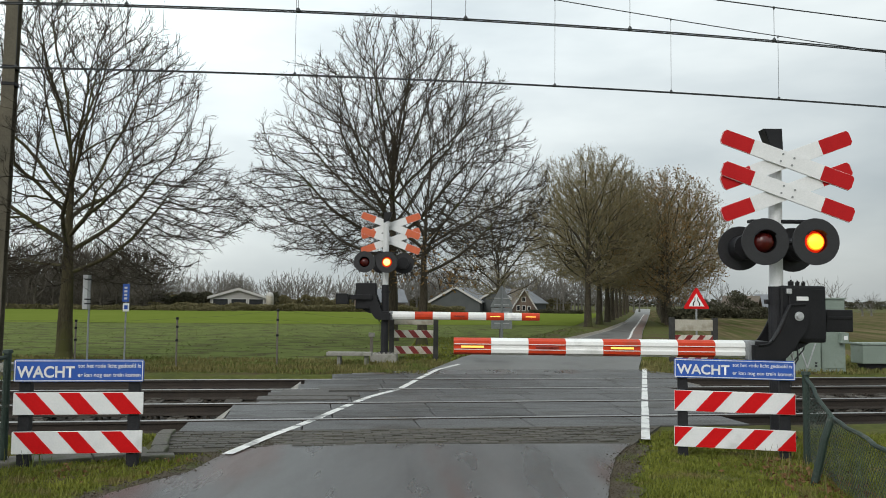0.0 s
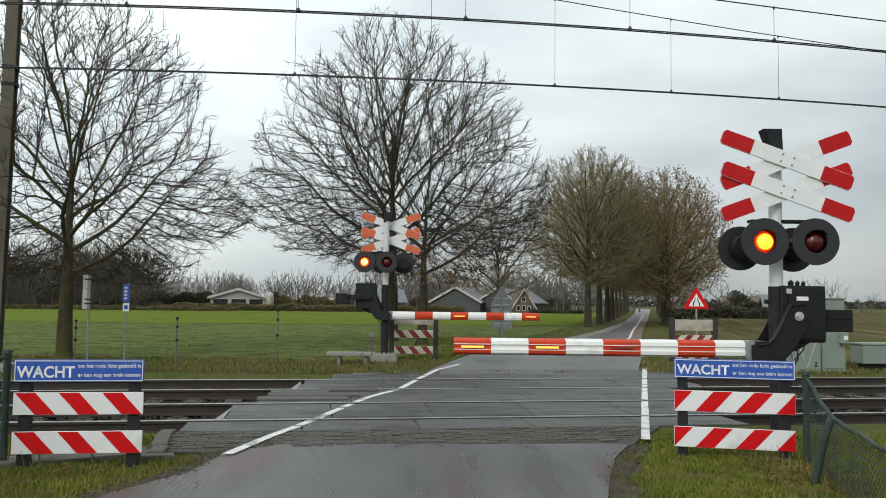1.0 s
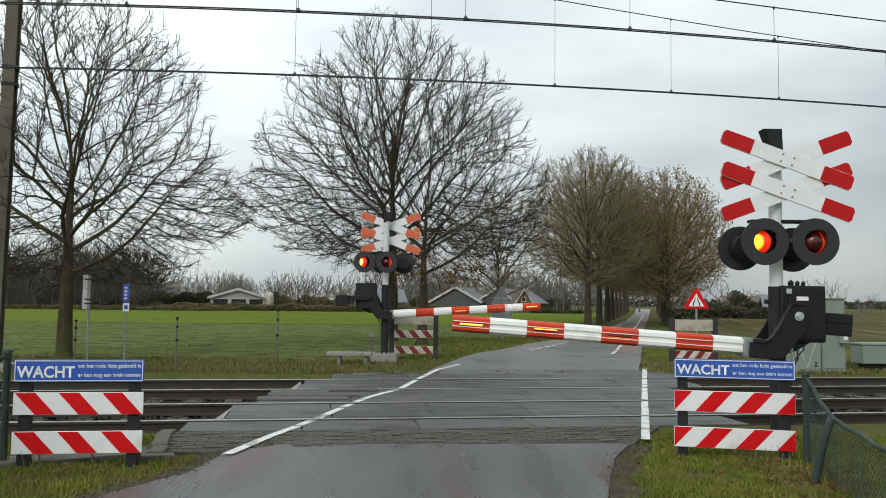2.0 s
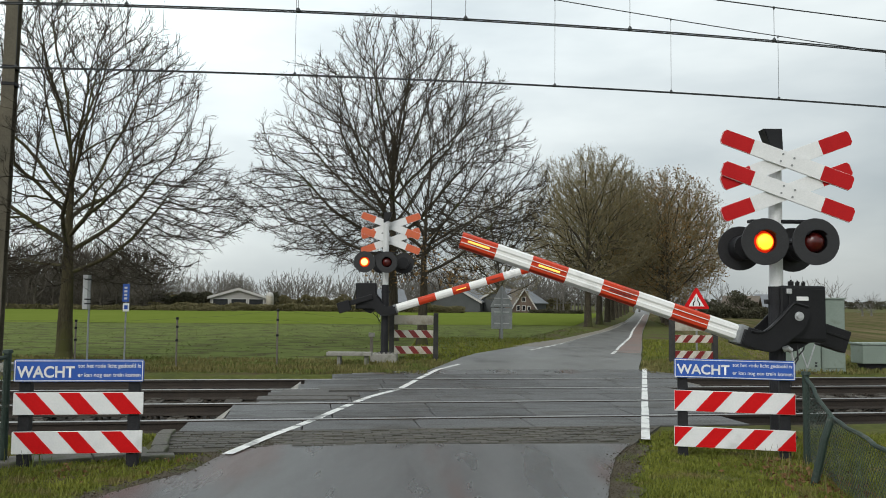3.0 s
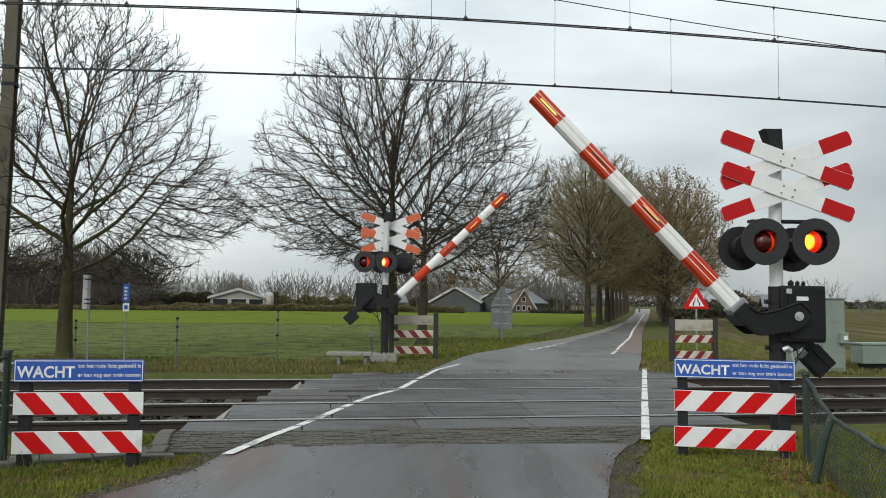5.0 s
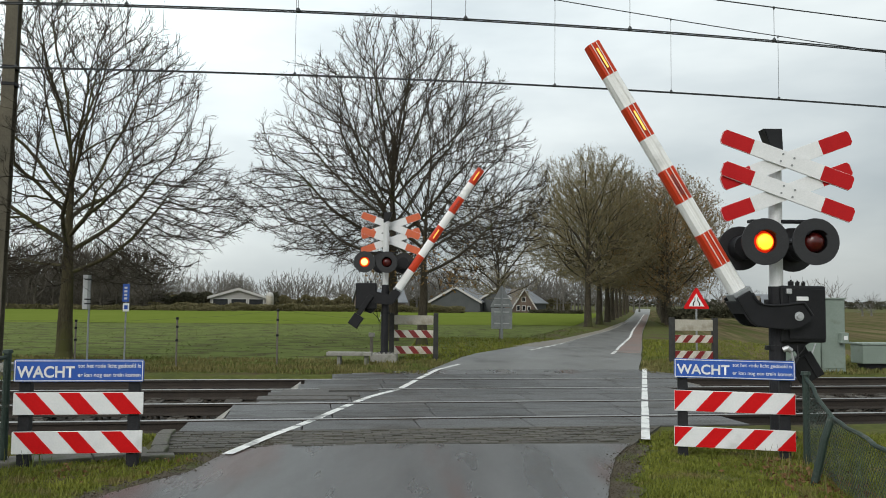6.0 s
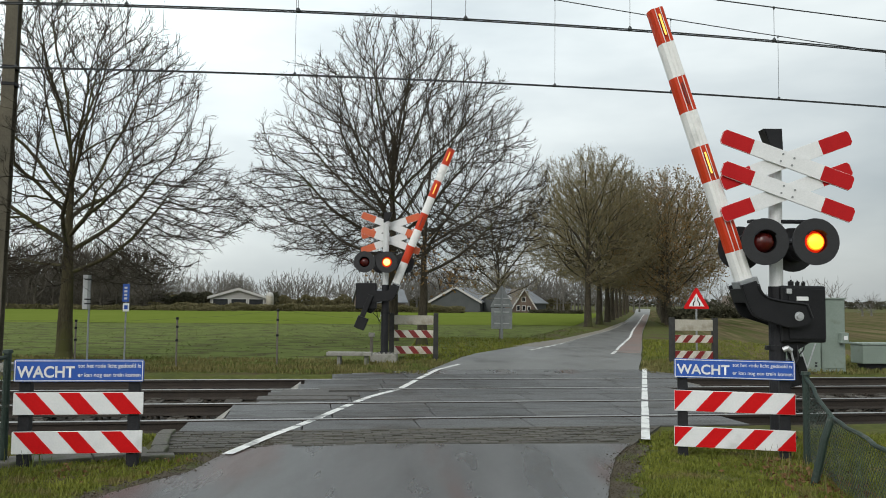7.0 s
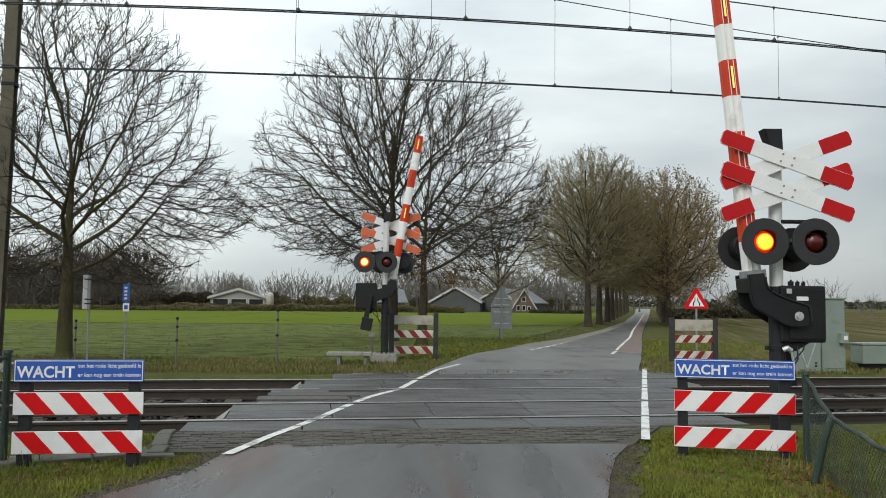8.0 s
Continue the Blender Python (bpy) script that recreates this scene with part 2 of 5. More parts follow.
def thing(name, m, label, category, group="", kind=""):
    ob = new(name)
    ob.empty_display_size = 0.2
    ob.matrix_world = m
    return tagged(ob, label, category, group, kind)


def box(bm, x0, x1, y0, y1, z0, z1, bevel=0.0, mi=0):
    vs = [bm.verts.new(p) for p in ((x0, y0, z0), (x1, y0, z0), (x1, y1, z0), (x0, y1, z0), (x0, y0, z1), (x1, y0, z1), (x1, y1, z1), (x0, y1, z1))]
    fs = [bm.faces.new([vs[i] for i in q]) for q in ((3, 2, 1, 0), (4, 5, 6, 7), (0, 1, 5, 4), (1, 2, 6, 5), (2, 3, 7, 6), (3, 0, 4, 7))]
    for f in fs:
        f.material_index = mi
    if bevel:
        es = list({e for f in fs for e in f.edges})
        got = bmesh.ops.bevel(bm, geom=es, offset=bevel, segments=2, affect="EDGES", profile=0.6)
        for f in got["faces"]:
            f.material_index = mi
    return bm


def tube(bm, pts, radii, seg=10, caps=True, mi=0):
    """A round tube along points."""
    rings = []
    for i, p in enumerate(pts):
        p = Vector(p)
        d = (Vector(pts[min(i + 1, len(pts) - 1)]) - Vector(pts[max(i - 1, 0)])).normalized()
        a = d.orthogonal().normalized() if abs(d.z) < 0.99 else Vector((1, 0, 0))
        a = (a - d * a.dot(d)).normalized()
        b = d.cross(a)
        r = radii[i] if isinstance(radii, (list, tuple)) else radii
        rings.append([bm.verts.new(p + (a * math.cos(2 * math.pi * j / seg) + b * math.sin(2 * math.pi * j / seg)) * r) for j in range(seg)])
    for r0, r1 in zip(rings, rings[1:]):
        for j in range(seg):
            f = bm.faces.new((r0[j], r0[(j + 1) % seg], r1[(j + 1) % seg], r1[j]))
            f.material_index = mi
    if caps:
        for r, flip in ((rings[0], True), (rings[-1], False)):
            f = bm.faces.new(r[::-1] if flip else r)
            f.material_index = mi
    return bm


def slab(bm, outline, y0, y1, bevel=0.0, mi=0):
    """A polygon in x, z drawn out in y."""
    a = [bm.verts.new((x, y0, z)) for x, z in outline]
    b = [bm.verts.new((x, y1, z)) for x, z in outline]
    fs = [bm.faces.new(a), bm.faces.new(b[::-1])]
    for i in range(len(a)):
        j = (i + 1) % len(a)
        fs.append(bm.faces.new((a[j], a[i], b[i], b[j])))
    bmesh.ops.recalc_face_normals(bm, faces=fs)
    for f in fs:
        f.material_index = mi
    if bevel:
        bmesh.ops.bevel(bm, geom=list({e for f in fs[:2] for e in f.edges}), offset=bevel, segments=2, affect="EDGES")
    return bm


def sheet(name, outline, z, mat, label, category, thick=0.0):
    bm = bmesh.new()
    f = bm.faces.new([bm.verts.new((x, y, z)) for x, y in outline])
    f.normal_update()
    if f.normal.z < 0:
        f.normal_flip()
    if thick:
        got = bmesh.ops.extrude_face_region(bm, geom=[f])
        for v in got["geom"]:
            if isinstance(v, bmesh.types.BMVert):
                v.co.z -= thick
        bmesh.ops.recalc_face_normals(bm, faces=bm.faces[:])
    bmesh.ops.triangulate(bm, faces=bm.faces[:])
    return tagged(link(name, bm, mat), label, category, kind="structure")


def ribbon(name, left, right, z, mat, label, category, thick=0.03):
    """A strip of road between two edge lines with as many points each."""
    bm = bmesh.new()
    top = [(bm.verts.new((*a, z)), bm.verts.new((*b, z))) for a, b in zip(left, right)]
    low = [(bm.verts.new((*a, z - thick)), bm.verts.new((*b, z - thick))) for a, b in zip(left, right)]
    for i in range(len(top) - 1):
        bm.faces.new((top[i][0], top[i][1], top[i + 1][1], top[i + 1][0]))
        bm.faces.new((top[i][0], top[i + 1][0], low[i + 1][0], low[i][0]))
        bm.faces.new((top[i][1], low[i][1], low[i + 1][1], top[i + 1][1]))
    bm.faces.new((top[0][0], low[0][0], low[0][1], top[0][1]))
    bm.faces.new((top[-1][0], top[-1][1], low[-1][1], low[-1][0]))
    bmesh.ops.recalc_face_normals(bm, faces=bm.faces[:])
    return tagged(link(name, bm, mat), label, category, kind="structure")


# ================= the lie of the land =================
TA = radians(9.0)                       # the tracks' turn against the x axis
RD = Vector((math.sin(radians(13.65)), math.cos(radians(13.65))))   # the road's way
RAILS = (10.28, 11.79, 13.84, 15.36)    # middles of the rail heads, across the tracks
RAIL_Z = (0.0, 0.012, -0.012, 0.004)
TRENCH = -0.19


def tr(u, v):
    """Track frame to world: u along the rails, v across them."""
    return Vector((u * math.cos(TA) - v * math.sin(TA), u * math.sin(TA) + v * math.cos(TA)))


def make_ground():
    """One sheet to the horizon, dipping to the ballast bed along the tracks."""
    def steps(a, b, n):
        return list(np.linspace(a, b, n, endpoint=False))
    us = steps(-3000, -400, 8) + steps(-400, -60, 12) + steps(-60, -12, 24) + steps(-12, 20, 90) + steps(20, 80, 30) + steps(80, 400, 12) + steps(400, 3001, 9)
    vs = steps(-60, 2, 20) + steps(2, 8.6, 26) + [8.75, 9.0, 9.3, 9.42, 9.55, 9.7] + steps(9.9, 15.9, 36) + [15.9, 16.05, 16.2, 16.4, 16.6] + steps(16.8, 34, 40) + steps(34, 120, 26) + steps(120, 400, 8) + steps(400, 3500, 9)
    bm = bmesh.new()
    grid = []
    for v in vs:
        row = []
        for u in us:
            p = tr(u, v)
            if 9.4 < v < 16.3:
                k = min((v - 9.4) / 0.25, (16.3 - v) / 0.25, 1.0)
                z = TRENCH * max(k, 0)
                z += 0.018 * noise.noise((u * 3, v * 3, 0)) * k
            else:
                near = min(max((30 - v) / 10, 0), 1)
                z = -0.028 + 0.02 * noise.noise((p.x * 0.9, p.y * 0.9, 3)) * near
            row.append(bm.verts.new((p.x, p.y, z)))
        grid.append(row)
    for j, (a, b) in enumerate(zip(grid, grid[1:])):
        for i in range(len(us) - 1):
            f = bm.faces.new((a[i], a[i + 1], b[i + 1], b[i]))
            f.material_index = 1 if 9.4 <= vs[j] < 16.2 else 0
    me = bpy.data.meshes.new("ground")
    bm.to_mesh(me)
    bm.free()
    me.materials.append(M["grass_soil"]), me.materials.append(M["ballast"])
    me.shade_smooth()
    return tagged(new("ground", me), "grassy verge ground with a dark ballast bed under the tracks", "ground", kind="structure")


make_ground()
sheet("field_near", [tuple(tr(u, v)) for u, v in ((-60, 19.2), (1.4, 19.2), (3.0, 23.5), (4.6, 26), (8.6, 33), (17, 52), (-60, 52))], -0.012, M["meadow"], "dull green winter crop field with dark clods", "field")
sheet("field_far", [tuple(tr(u, v)) for u, v in ((-160, 52), (17.0, 52), (36, 100), (42, 118), (-160, 118))], 0.003, M["meadow_far"], "bright green meadow beyond the crop field", "field")
ROW_TURN = Matrix.Rotation(radians(-13.65), 4, "Z")
field = sheet("stubble_field", [tuple((ROW_TURN.inverted() @ tr(u, v).to_3d()).to_2d()) for u, v in ((10.6, 20.0), (260, 20), (260, 190), (75, 190), (16.5, 34))], 0.0, M["stubble"], "brown stubble field with pale straw rows", "field")
field.matrix_world = ROW_TURN

# roads
ROAD_L = [(-4.3, -14), (-2.95, 2.0), (-2.45, 6.2), (-2.10, 7.0), (-2.02, 7.9), (-1.62, 8.36)]
ROAD_R = [(-3.2, -14), (0.24, 2.0), (1.25, 6.23), (1.42, 7.0), (1.66, 7.9), (1.95, 8.62)]
ROAD_L[0] = (-6.6, -14)
ribbon("road_near", ROAD_L, ROAD_R, 0.004, M["asphalt"], "wet grey asphalt approach road with rusty streaks", "road")


def soil_edge(edge, side):
    """A ragged strip of bare earth along a road edge."""
    pts = smooth_points(edge, 40)
    L, R = [], []
    for i, (x, y) in enumerate(pts):
        w = 0.22 + 0.12 * noise.noise((x * 2.1, y * 2.1, 7)) + 0.06 * noise.noise((x * 7, y * 7, 2)) + 0.05 * noise.noise((x * 19, y * 19, 5))
        L.append((x - side * 0.03, y)), R.append((x + side * w, y))
    return ribbon("soil_edge", L, R, -0.010, M["soil"], "ragged bare dark earth along the asphalt edge", "ground", 0.03)


def smooth_points(points, n):
    pts = [Vector(p) for p in points]
    res = []
    for a, b in zip(pts, pts[1:]):
        res += [tuple(a.lerp(b, i / n)) for i in range(n)]
    return res + [tuple(pts[-1])]


soil_edge(ROAD_L[1:], -1)
soil_edge(ROAD_R[1:], 1)
FAR_L = [(-0.25, 17.66), (0.05, 19.2), (0.5, 21.6), (0.95, 23.4), (2.2, 26.6), (5.0, 33.8), (8.75, 45.3), (14.7, 66.9), (27.4, 118), (61.5, 262)]
FAR_R = [(4.33, 18.25), (4.75, 19.9), (5.3, 22.0), (5.75, 23.9), (6.6, 27.3), (8.3, 34.4), (11.0, 45.3), (16.55, 66.9), (29.6, 118), (66, 262)]
ribbon("road_far", FAR_L, FAR_R, 0.006, M["asphalt_far"], "pale grey asphalt lane running to the avenue", "road")


def band(name, mid, w0, w1, z, mat, label, category):
    pts = [Vector(p) for p in mid]
    L, R = [], []
    for i, p in enumerate(pts):
        d = (pts[min(i + 1, len(pts) - 1)] - pts[max(0, i - 1)]).normalized()
        s = Vector((-d.y, d.x)) * (w0 + (w1 - w0) * i / max(1, len(pts) - 1)) / 2
        L.append(tuple(p + s)), R.append(tuple(p - s))
    return ribbon(name, L, R, z, mat, label, category, 0.01)


ribbon("cycle_lane", [(5.15, 24.6), (5.7, 26.9), (8.05, 35.6), (10.4, 45.3), (15.9, 66.9), (28.8, 118)], [(5.85, 24.4), (6.4, 26.7), (8.55, 35.4), (10.93, 45.2), (16.45, 66.7), (29.45, 118)],
       0.011, M["red_asphalt"], "red asphalt cycle strip along the lane", "cycle lane")
band("lane_line", [(5.42, 25.7), (5.8, 27.2), (8.08, 35.6), (10.45, 45.3), (15.93, 66.9), (28.8, 118)], 0.085, 0.10, 0.016, M["line"], "white painted lane line", "road marking")


# ================= crossing =================
def surface_z(v):
    return float(np.interp(v, (8, RAILS[0], RAILS[1], RAILS[2], RAILS[3], 17.7), (0.004, 0.0, 0.012, -0.012, 0.004, 0.006)))


def make_crossing():
    deck = thing("crossing_deck", Matrix.Identity(4), "grey rubber and concrete level crossing panels between the rails", "crossing", kind="structure")
    strips = ((9.42, 10.15, -1.42, 5.3), (10.41, 11.02, -1.02, 5.5), (11.03, 11.66, -1.04, 5.6), (11.92, 12.8, -0.72, 5.9), (12.81, 13.71, -0.62, 6.2), (13.97, 14.6, -0.2, 6.9), (14.61, 15.23, -0.1, 7.0), (15.49, 16.42, 0.42, 7.5))
    for v0, v1, u0, u1 in strips:
        n = 5
        for i in range(n):
            a, b = u0 + (u1 - u0) * i / n + 0.006, u0 + (u1 - u0) * (i + 1) / n - 0.006
            bm = bmesh.new()
            vs = []
            for dz in (-0.17, 0.0):
                for u, v in ((a, v0), (b, v0), (b, v1), (a, v1)):
                    p = tr(u, v)
                    vs.append(bm.verts.new((p.x, p.y, surface_z(v) + dz)))
            for q in ((3, 2, 1, 0), (4, 5, 6, 7), (0, 1, 5, 4), (1, 2, 6, 5), (2, 3, 7, 6), (3, 0, 4, 7)):
                bm.faces.new([vs[k] for k in q])
            bmesh.ops.bevel(bm, geom=[e for e in bm.edges if all(v.co.z > -0.1 for v in e.verts)], offset=0.01, segments=1, affect="EDGES")
            part("panel", bm, M["panel"], deck)
    # sloping end guards of the panels
    for u, v in ((-1.03, 11.03), (-0.16, 14.6), (5.56, 11.03), (6.96, 14.6)):
        s = 1 if u > 3 else -1
        bm = bmesh.new()
        a, b = tr(u, v - 0.5), tr(u, v + 0.45)
        c, d = tr(u + 0.24 * s, v - 0.42), tr(u + 0.24 * s, v + 0.4)
        vs = [bm.verts.new(p) for p in ((a.x, a.y, 0), (b.x, b.y, 0), (d.x, d.y, -0.17), (c.x, c.y, -0.17), (a.x, a.y, -0.17), (b.x, b.y, -0.17))]
        for q in ((0, 1, 2, 3), (0, 3, 4), (1, 5, 2), (0, 4, 5, 1), (3, 2, 5, 4)):
            bm.faces.new([vs[k] for k in q])
        bmesh.ops.recalc_face_normals(bm, faces=bm.faces[:])
        part("end_guard", bm, M["concrete"], deck, "pale worn sloping steel end guard")
    # loose timber boards at the ragged end between the tracks
    for u0, u1, v0, v1, z in ((-0.75, 0.55, 12.1, 12.5, 0.03), (-0.62, 0.75, 12.55, 12.95, 0.036), (-0.45, 0.3, 13.0, 13.35, 0.028), (0.15, 1.1, 13.38, 13.66, 0.02)):
        bm = bmesh.new()
        box(bm, u0, u1, v0, v1, z - 0.05, z, 0.006)
        p = part("plank", bm, M["plank"], deck, "weathered grey timber board")
        p.matrix_basis = Matrix.Rotation(TA, 4, "Z")
    return deck


deck = make_crossing()
# bedding under the brick strip and asphalt behind the far track
ribbon("brick_bed", [tuple(tr(-1.5, 8.2)), tuple(tr(-1.42, 9.42))], [tuple(tr(3.2, 8.05)), tuple(tr(4.15, 9.42))], -0.003, M["joint"], "dark earth bedding of the brick strip", "pavement", 0.1)
ribbon("road_apron", [tuple(tr(0.42, 16.42)), tuple(tr(2.55, 17.45))], [tuple(tr(7.5, 16.42)), tuple(tr(7.18, 17.37))], 0.004, M["asphalt"], "grey asphalt apron behind the far track", "road", 0.1)


def make_rails():
    prof = ((-0.07, -0.16), (0.07, -0.16), (0.07, -0.145), (0.012, -0.12), (0.012, -0.045), (0.036, -0.035), (0.036, -0.006), (0.028, 0.0),
            (-0.028, 0.0), (-0.036, -0.006), (-0.036, -0.035), (-0.012, -0.045), (-0.012, -0.12), (-0.07, -0.145))
    for v, z in zip(RAILS, RAIL_Z):
        bm = bmesh.new()
        ends = []
        for u in (-220, 300):
            ring = []
            for a, b in prof:
                p = tr(u, v + a)
                ring.append(bm.verts.new((p.x, p.y, z + 0.006 + b)))
            ends.append(ring)
        n = len(prof)
        for i in range(n):
            f = bm.faces.new((ends[0][i], ends[0][(i + 1) % n], ends[1][(i + 1) % n], ends[1][i]))
            f.material_index = 1 if 6 <= i <= 8 else 0
        bmesh.ops.recalc_face_normals(bm, faces=bm.faces[:])
        tagged(link("rail", bm, [M["rail_side"], M["rail_head"]]), "rusty steel rail with a shiny worn head", "rail", "rails of the double track", "structure")


make_rails()


def make_sleepers():
    bm = bmesh.new()
    box(bm, -0.13, 0.13, -1.25, 1.25, -0.1, 0.0, 0.012)
    for s in (-0.755, 0.755):
        box(bm, -0.08, 0.08, s - 0.13, s + 0.13, 0.001, 0.018)
    first = tagged(link("sleeper", bm, M["sleeper"]), "weathered concrete sleeper in the ballast", "sleeper", "sleepers of the double track", "structure")
    first.matrix_world = Matrix.Translation((*tr(-1.75, 11.035), TRENCH + 0.035)) @ Matrix.Rotation(TA, 4, "Z")
    for v, lo, hi in ((11.035, -1.75, 5.9), (14.6, -0.6, 7.3)):
        for s, u in ((-1, lo), (1, hi)):
            for i in range(28 if s > 0 else 22):
                if v < 12 and s < 0 and i == 0:
                    continue
                w = u + s * 0.6 * i
                copy_thing(first, Matrix.Translation((*tr(w, v), TRENCH + 0.035)) @ Matrix.Rotation(TA + random.uniform(-0.01, 0.01), 4, "Z"))


make_sleepers()


def marking(name, pts, width, label):
    """A worn painted line laid over the deck."""
    bm = bmesh.new()
    rng = random.Random(len(pts) + int(width * 100))
    prev = None
    for i, (x, y) in enumerate(pts):
        a = Vector(pts[max(0, i - 1)])
        b = Vector(pts[min(len(pts) - 1, i + 1)])
        d = (b - a).normalized()
        s = Vector((d.y, -d.x)) * width / 2
        v = -x * math.sin(TA) + y * math.cos(TA)
        z = surface_z(v) + (0.004 if v > 9.43 else 0.010)
        j = rng.uniform(-0.003, 0.003)
        l, r = (bm.verts.new((x - s.x + j, y - s.y, z)), bm.verts.new((x + s.x + j, y + s.y, z)))
        if prev:
            on_rail = any(abs(v - q) < 0.09 for q in RAILS)
            if not on_rail:
                bm.faces.new((prev[0], prev[1], r, l))
        prev = (l, r)
    bmesh.ops.recalc_face_normals(bm, faces=bm.faces[:])
    return tagged(link(name, bm, M["line"]), label, "road marking", kind="structure")


marking("edge_line", smooth_points([(-1.98, 7.75), (-1.84, 8.6), (-1.52, 10.2), (-1.08, 12.5), (-0.93, 13.05), (-0.72, 13.7), (-0.1, 17.6), (0.42, 19.3)], 22), 0.105, "worn white painted edge line across the crossing")
marking("edge_line", smooth_points([(2.17, 8.84), (3.3, 13.5), (4.55, 18.6)], 60), 0.095, "worn white painted edge line beside the verge")
def dashes(a, b, n):
    a, b = Vector(a), Vector(b)
    for i in range(n):
        band("lane_dash", [tuple(a.lerp(b, i / n)), tuple(a.lerp(b, (i + 0.55) / n))], 0.1, 0.1, 0.0175, M["line"], "short white painted lane dash", "road marking")


dashes((2.68, 25.2), (4.45, 30.0), 5)
dashes((4.92, 23.9), (5.35, 25.4), 3)
ribbon("cycle_lane", [(2.35, 27.5), (3.4, 30.3), (4.95, 33.8), (8.7, 45.3), (14.65, 66.9)], [(3.45, 27.6), (4.45, 30.3), (5.55, 33.8), (9.15, 45.3), (14.95, 66.9)], 0.0105, M["tan_asphalt"], "tan worn cycle strip along the lane", "cycle lane")
band("lane_line", [(4.4, 30.1), (5.62, 34.0), (9.2, 45.3), (15.0, 66.9), (27.6, 118)], 0.05, 0.06, 0.016, M["line_worn"], "worn faint painted lane line", "road marking")


# ================= signal masts with barriers =================
KEYED = []          # (part, rows) for motions()


def disc(bm, r, y0, y1, seg=28, mi=0, cx=0.0, cz=0.0):
    return slab(bm, [(cx + r * math.cos(2 * math.pi * i / seg), cz + r * math.sin(2 * math.pi * i / seg)) for i in range(seg)], y0, y1, 0.0, mi)


def ring(bm, r0, r1, y0, y1, seg=28, mi=0, a0=0.0, a1=2 * math.pi):
    """A ring or part of a ring round the y axis."""
    full = a1 - a0 > 6.28
    n = seg if full else seg + 1
    rows = []
    for i in range(n):
        a = a0 + (a1 - a0) * i / seg
        c, s = math.cos(a), math.sin(a)
        rows.append([bm.verts.new((r * c, y, r * s)) for r, y in ((r0, y0), (r1, y0), (r1, y1), (r0, y1))])
    for i in range(n if full else n - 1):
        a, b = rows[i], rows[(i + 1) % n]
        for j in range(4):
            f = bm.faces.new((a[j], a[(j + 1) % 4], b[(j + 1) % 4], b[j]))
            f.material_index = mi
    if not full:
        bm.faces.new(rows[0]), bm.faces.new(rows[-1])
    bmesh.ops.recalc_face_normals(bm, faces=bm.faces[:])
    return bm


def lens_mesh(core):
    """A round lens element: one face lit with a red rim, the other dark."""
    bm = bmesh.new()
    bmesh.ops.create_uvsphere(bm, u_segments=40, v_segments=40, radius=0.124)
    bmesh.ops.rotate(bm, verts=bm.verts[:], matrix=Matrix.Rotation(radians(90), 3, "X"))
    for f in bm.faces:
        c = f.calc_center_median()
        r = math.hypot(c.x, c.z)
        f.material_index = 0 if c.y > -0.005 else (1 if r < 0.078 else (2 if r < 0.096 else 3))
    me = bpy.data.meshes.new("lens")
    bm.to_mesh(me)
    bm.free()
    for m in (M["lens_off"], core, M["lit_mid"], M["lit_rim"]):
        me.materials.append(m)
    me.shade_smooth()
    return me


LENS_WARM, LENS_PALE = lens_mesh(M["lit_core"]), lens_mesh(M["lit_pale"])

R_ON = [-0.167 + 0.652 * k for k in range(13)]
R_SPAN = 0.26


def flash_rows(right, turn):
    """Half turns of a lens element: its lit face looks out while its lamp is on."""
    changes = []
    for t in R_ON:
        changes += [(t, right), (t + (R_SPAN if t > 0 else 0.35), not right)]
    state = False
    for t, on in changes:
        if t <= 0:
            state = on
    angle = 0 if state else 180
    rows = [(0.0, turn(angle))]
    for t, on in changes:
        k = round(t * 30)
        if k - 3 <= 0 or k > 239 or on == state:
            continue
        rows += [((k - 3) / 30, turn(angle)), ((k - 2) / 30, turn(angle + 60)), ((k - 1) / 30, turn(angle + 120)), (k / 30, turn(angle + 180))]
        angle, state = angle + 180, on
    rows.append((8.0, turn(angle)))
    return rows


def lamp_head(parent, x, z, y, facing, lens_me=None, right=False):
    """A hooded signal lamp. facing -1: towards local -y, +1: towards +y."""
    rot = 0 if facing < 0 else 180
    bm = bmesh.new()
    ring(bm, 0.124, 0.256, -0.012, 0.008, 40)
    head = part("lamp_head", bm, M["black_disc"], parent, "black round backing board of a signal lamp")
    head.matrix_basis = pose(x, y, z, 0, 0, rot)
    bm = bmesh.new()
    ring(bm, 0.126, 0.142, 0.009, 0.225, 28)
    disc(bm, 0.142, 0.225, 0.24, 28)
    part("housing", bm, M["black"], head, "", False)
    bm = bmesh.new()
    ring(bm, 0.126, 0.132, -0.06, -0.013, 20, 0, radians(35), radians(145))
    part("visor", bm, M["black"], head, "short black visor over the lens", False)
    bm = bmesh.new()
    tube(bm, [(0, 0.2, 0.0), (-x if facing < 0 else x, 0.22, 0.0)], 0.03, 8)
    part("bracket", bm, M["black"], head)
    lens = new("lens", lens_me or LENS_WARM)
    lens.parent = head
    lens["label"] = "round red signal lens that lights amber"
    base = (0, 0.085, 0)
    if lens_me:
        KEYED.append((lens, flash_rows(right, lambda a: pose(*base, 0, 0, a))))
    else:
        lens.matrix_basis = pose(*base, 0, 0, 180)
    return head


M["black_disc"] = material("black_disc", (0.012, 0.012, 0.0135), (0.024, 0.024, 0.027), 0.6, 0, 4, 60, 0.05)


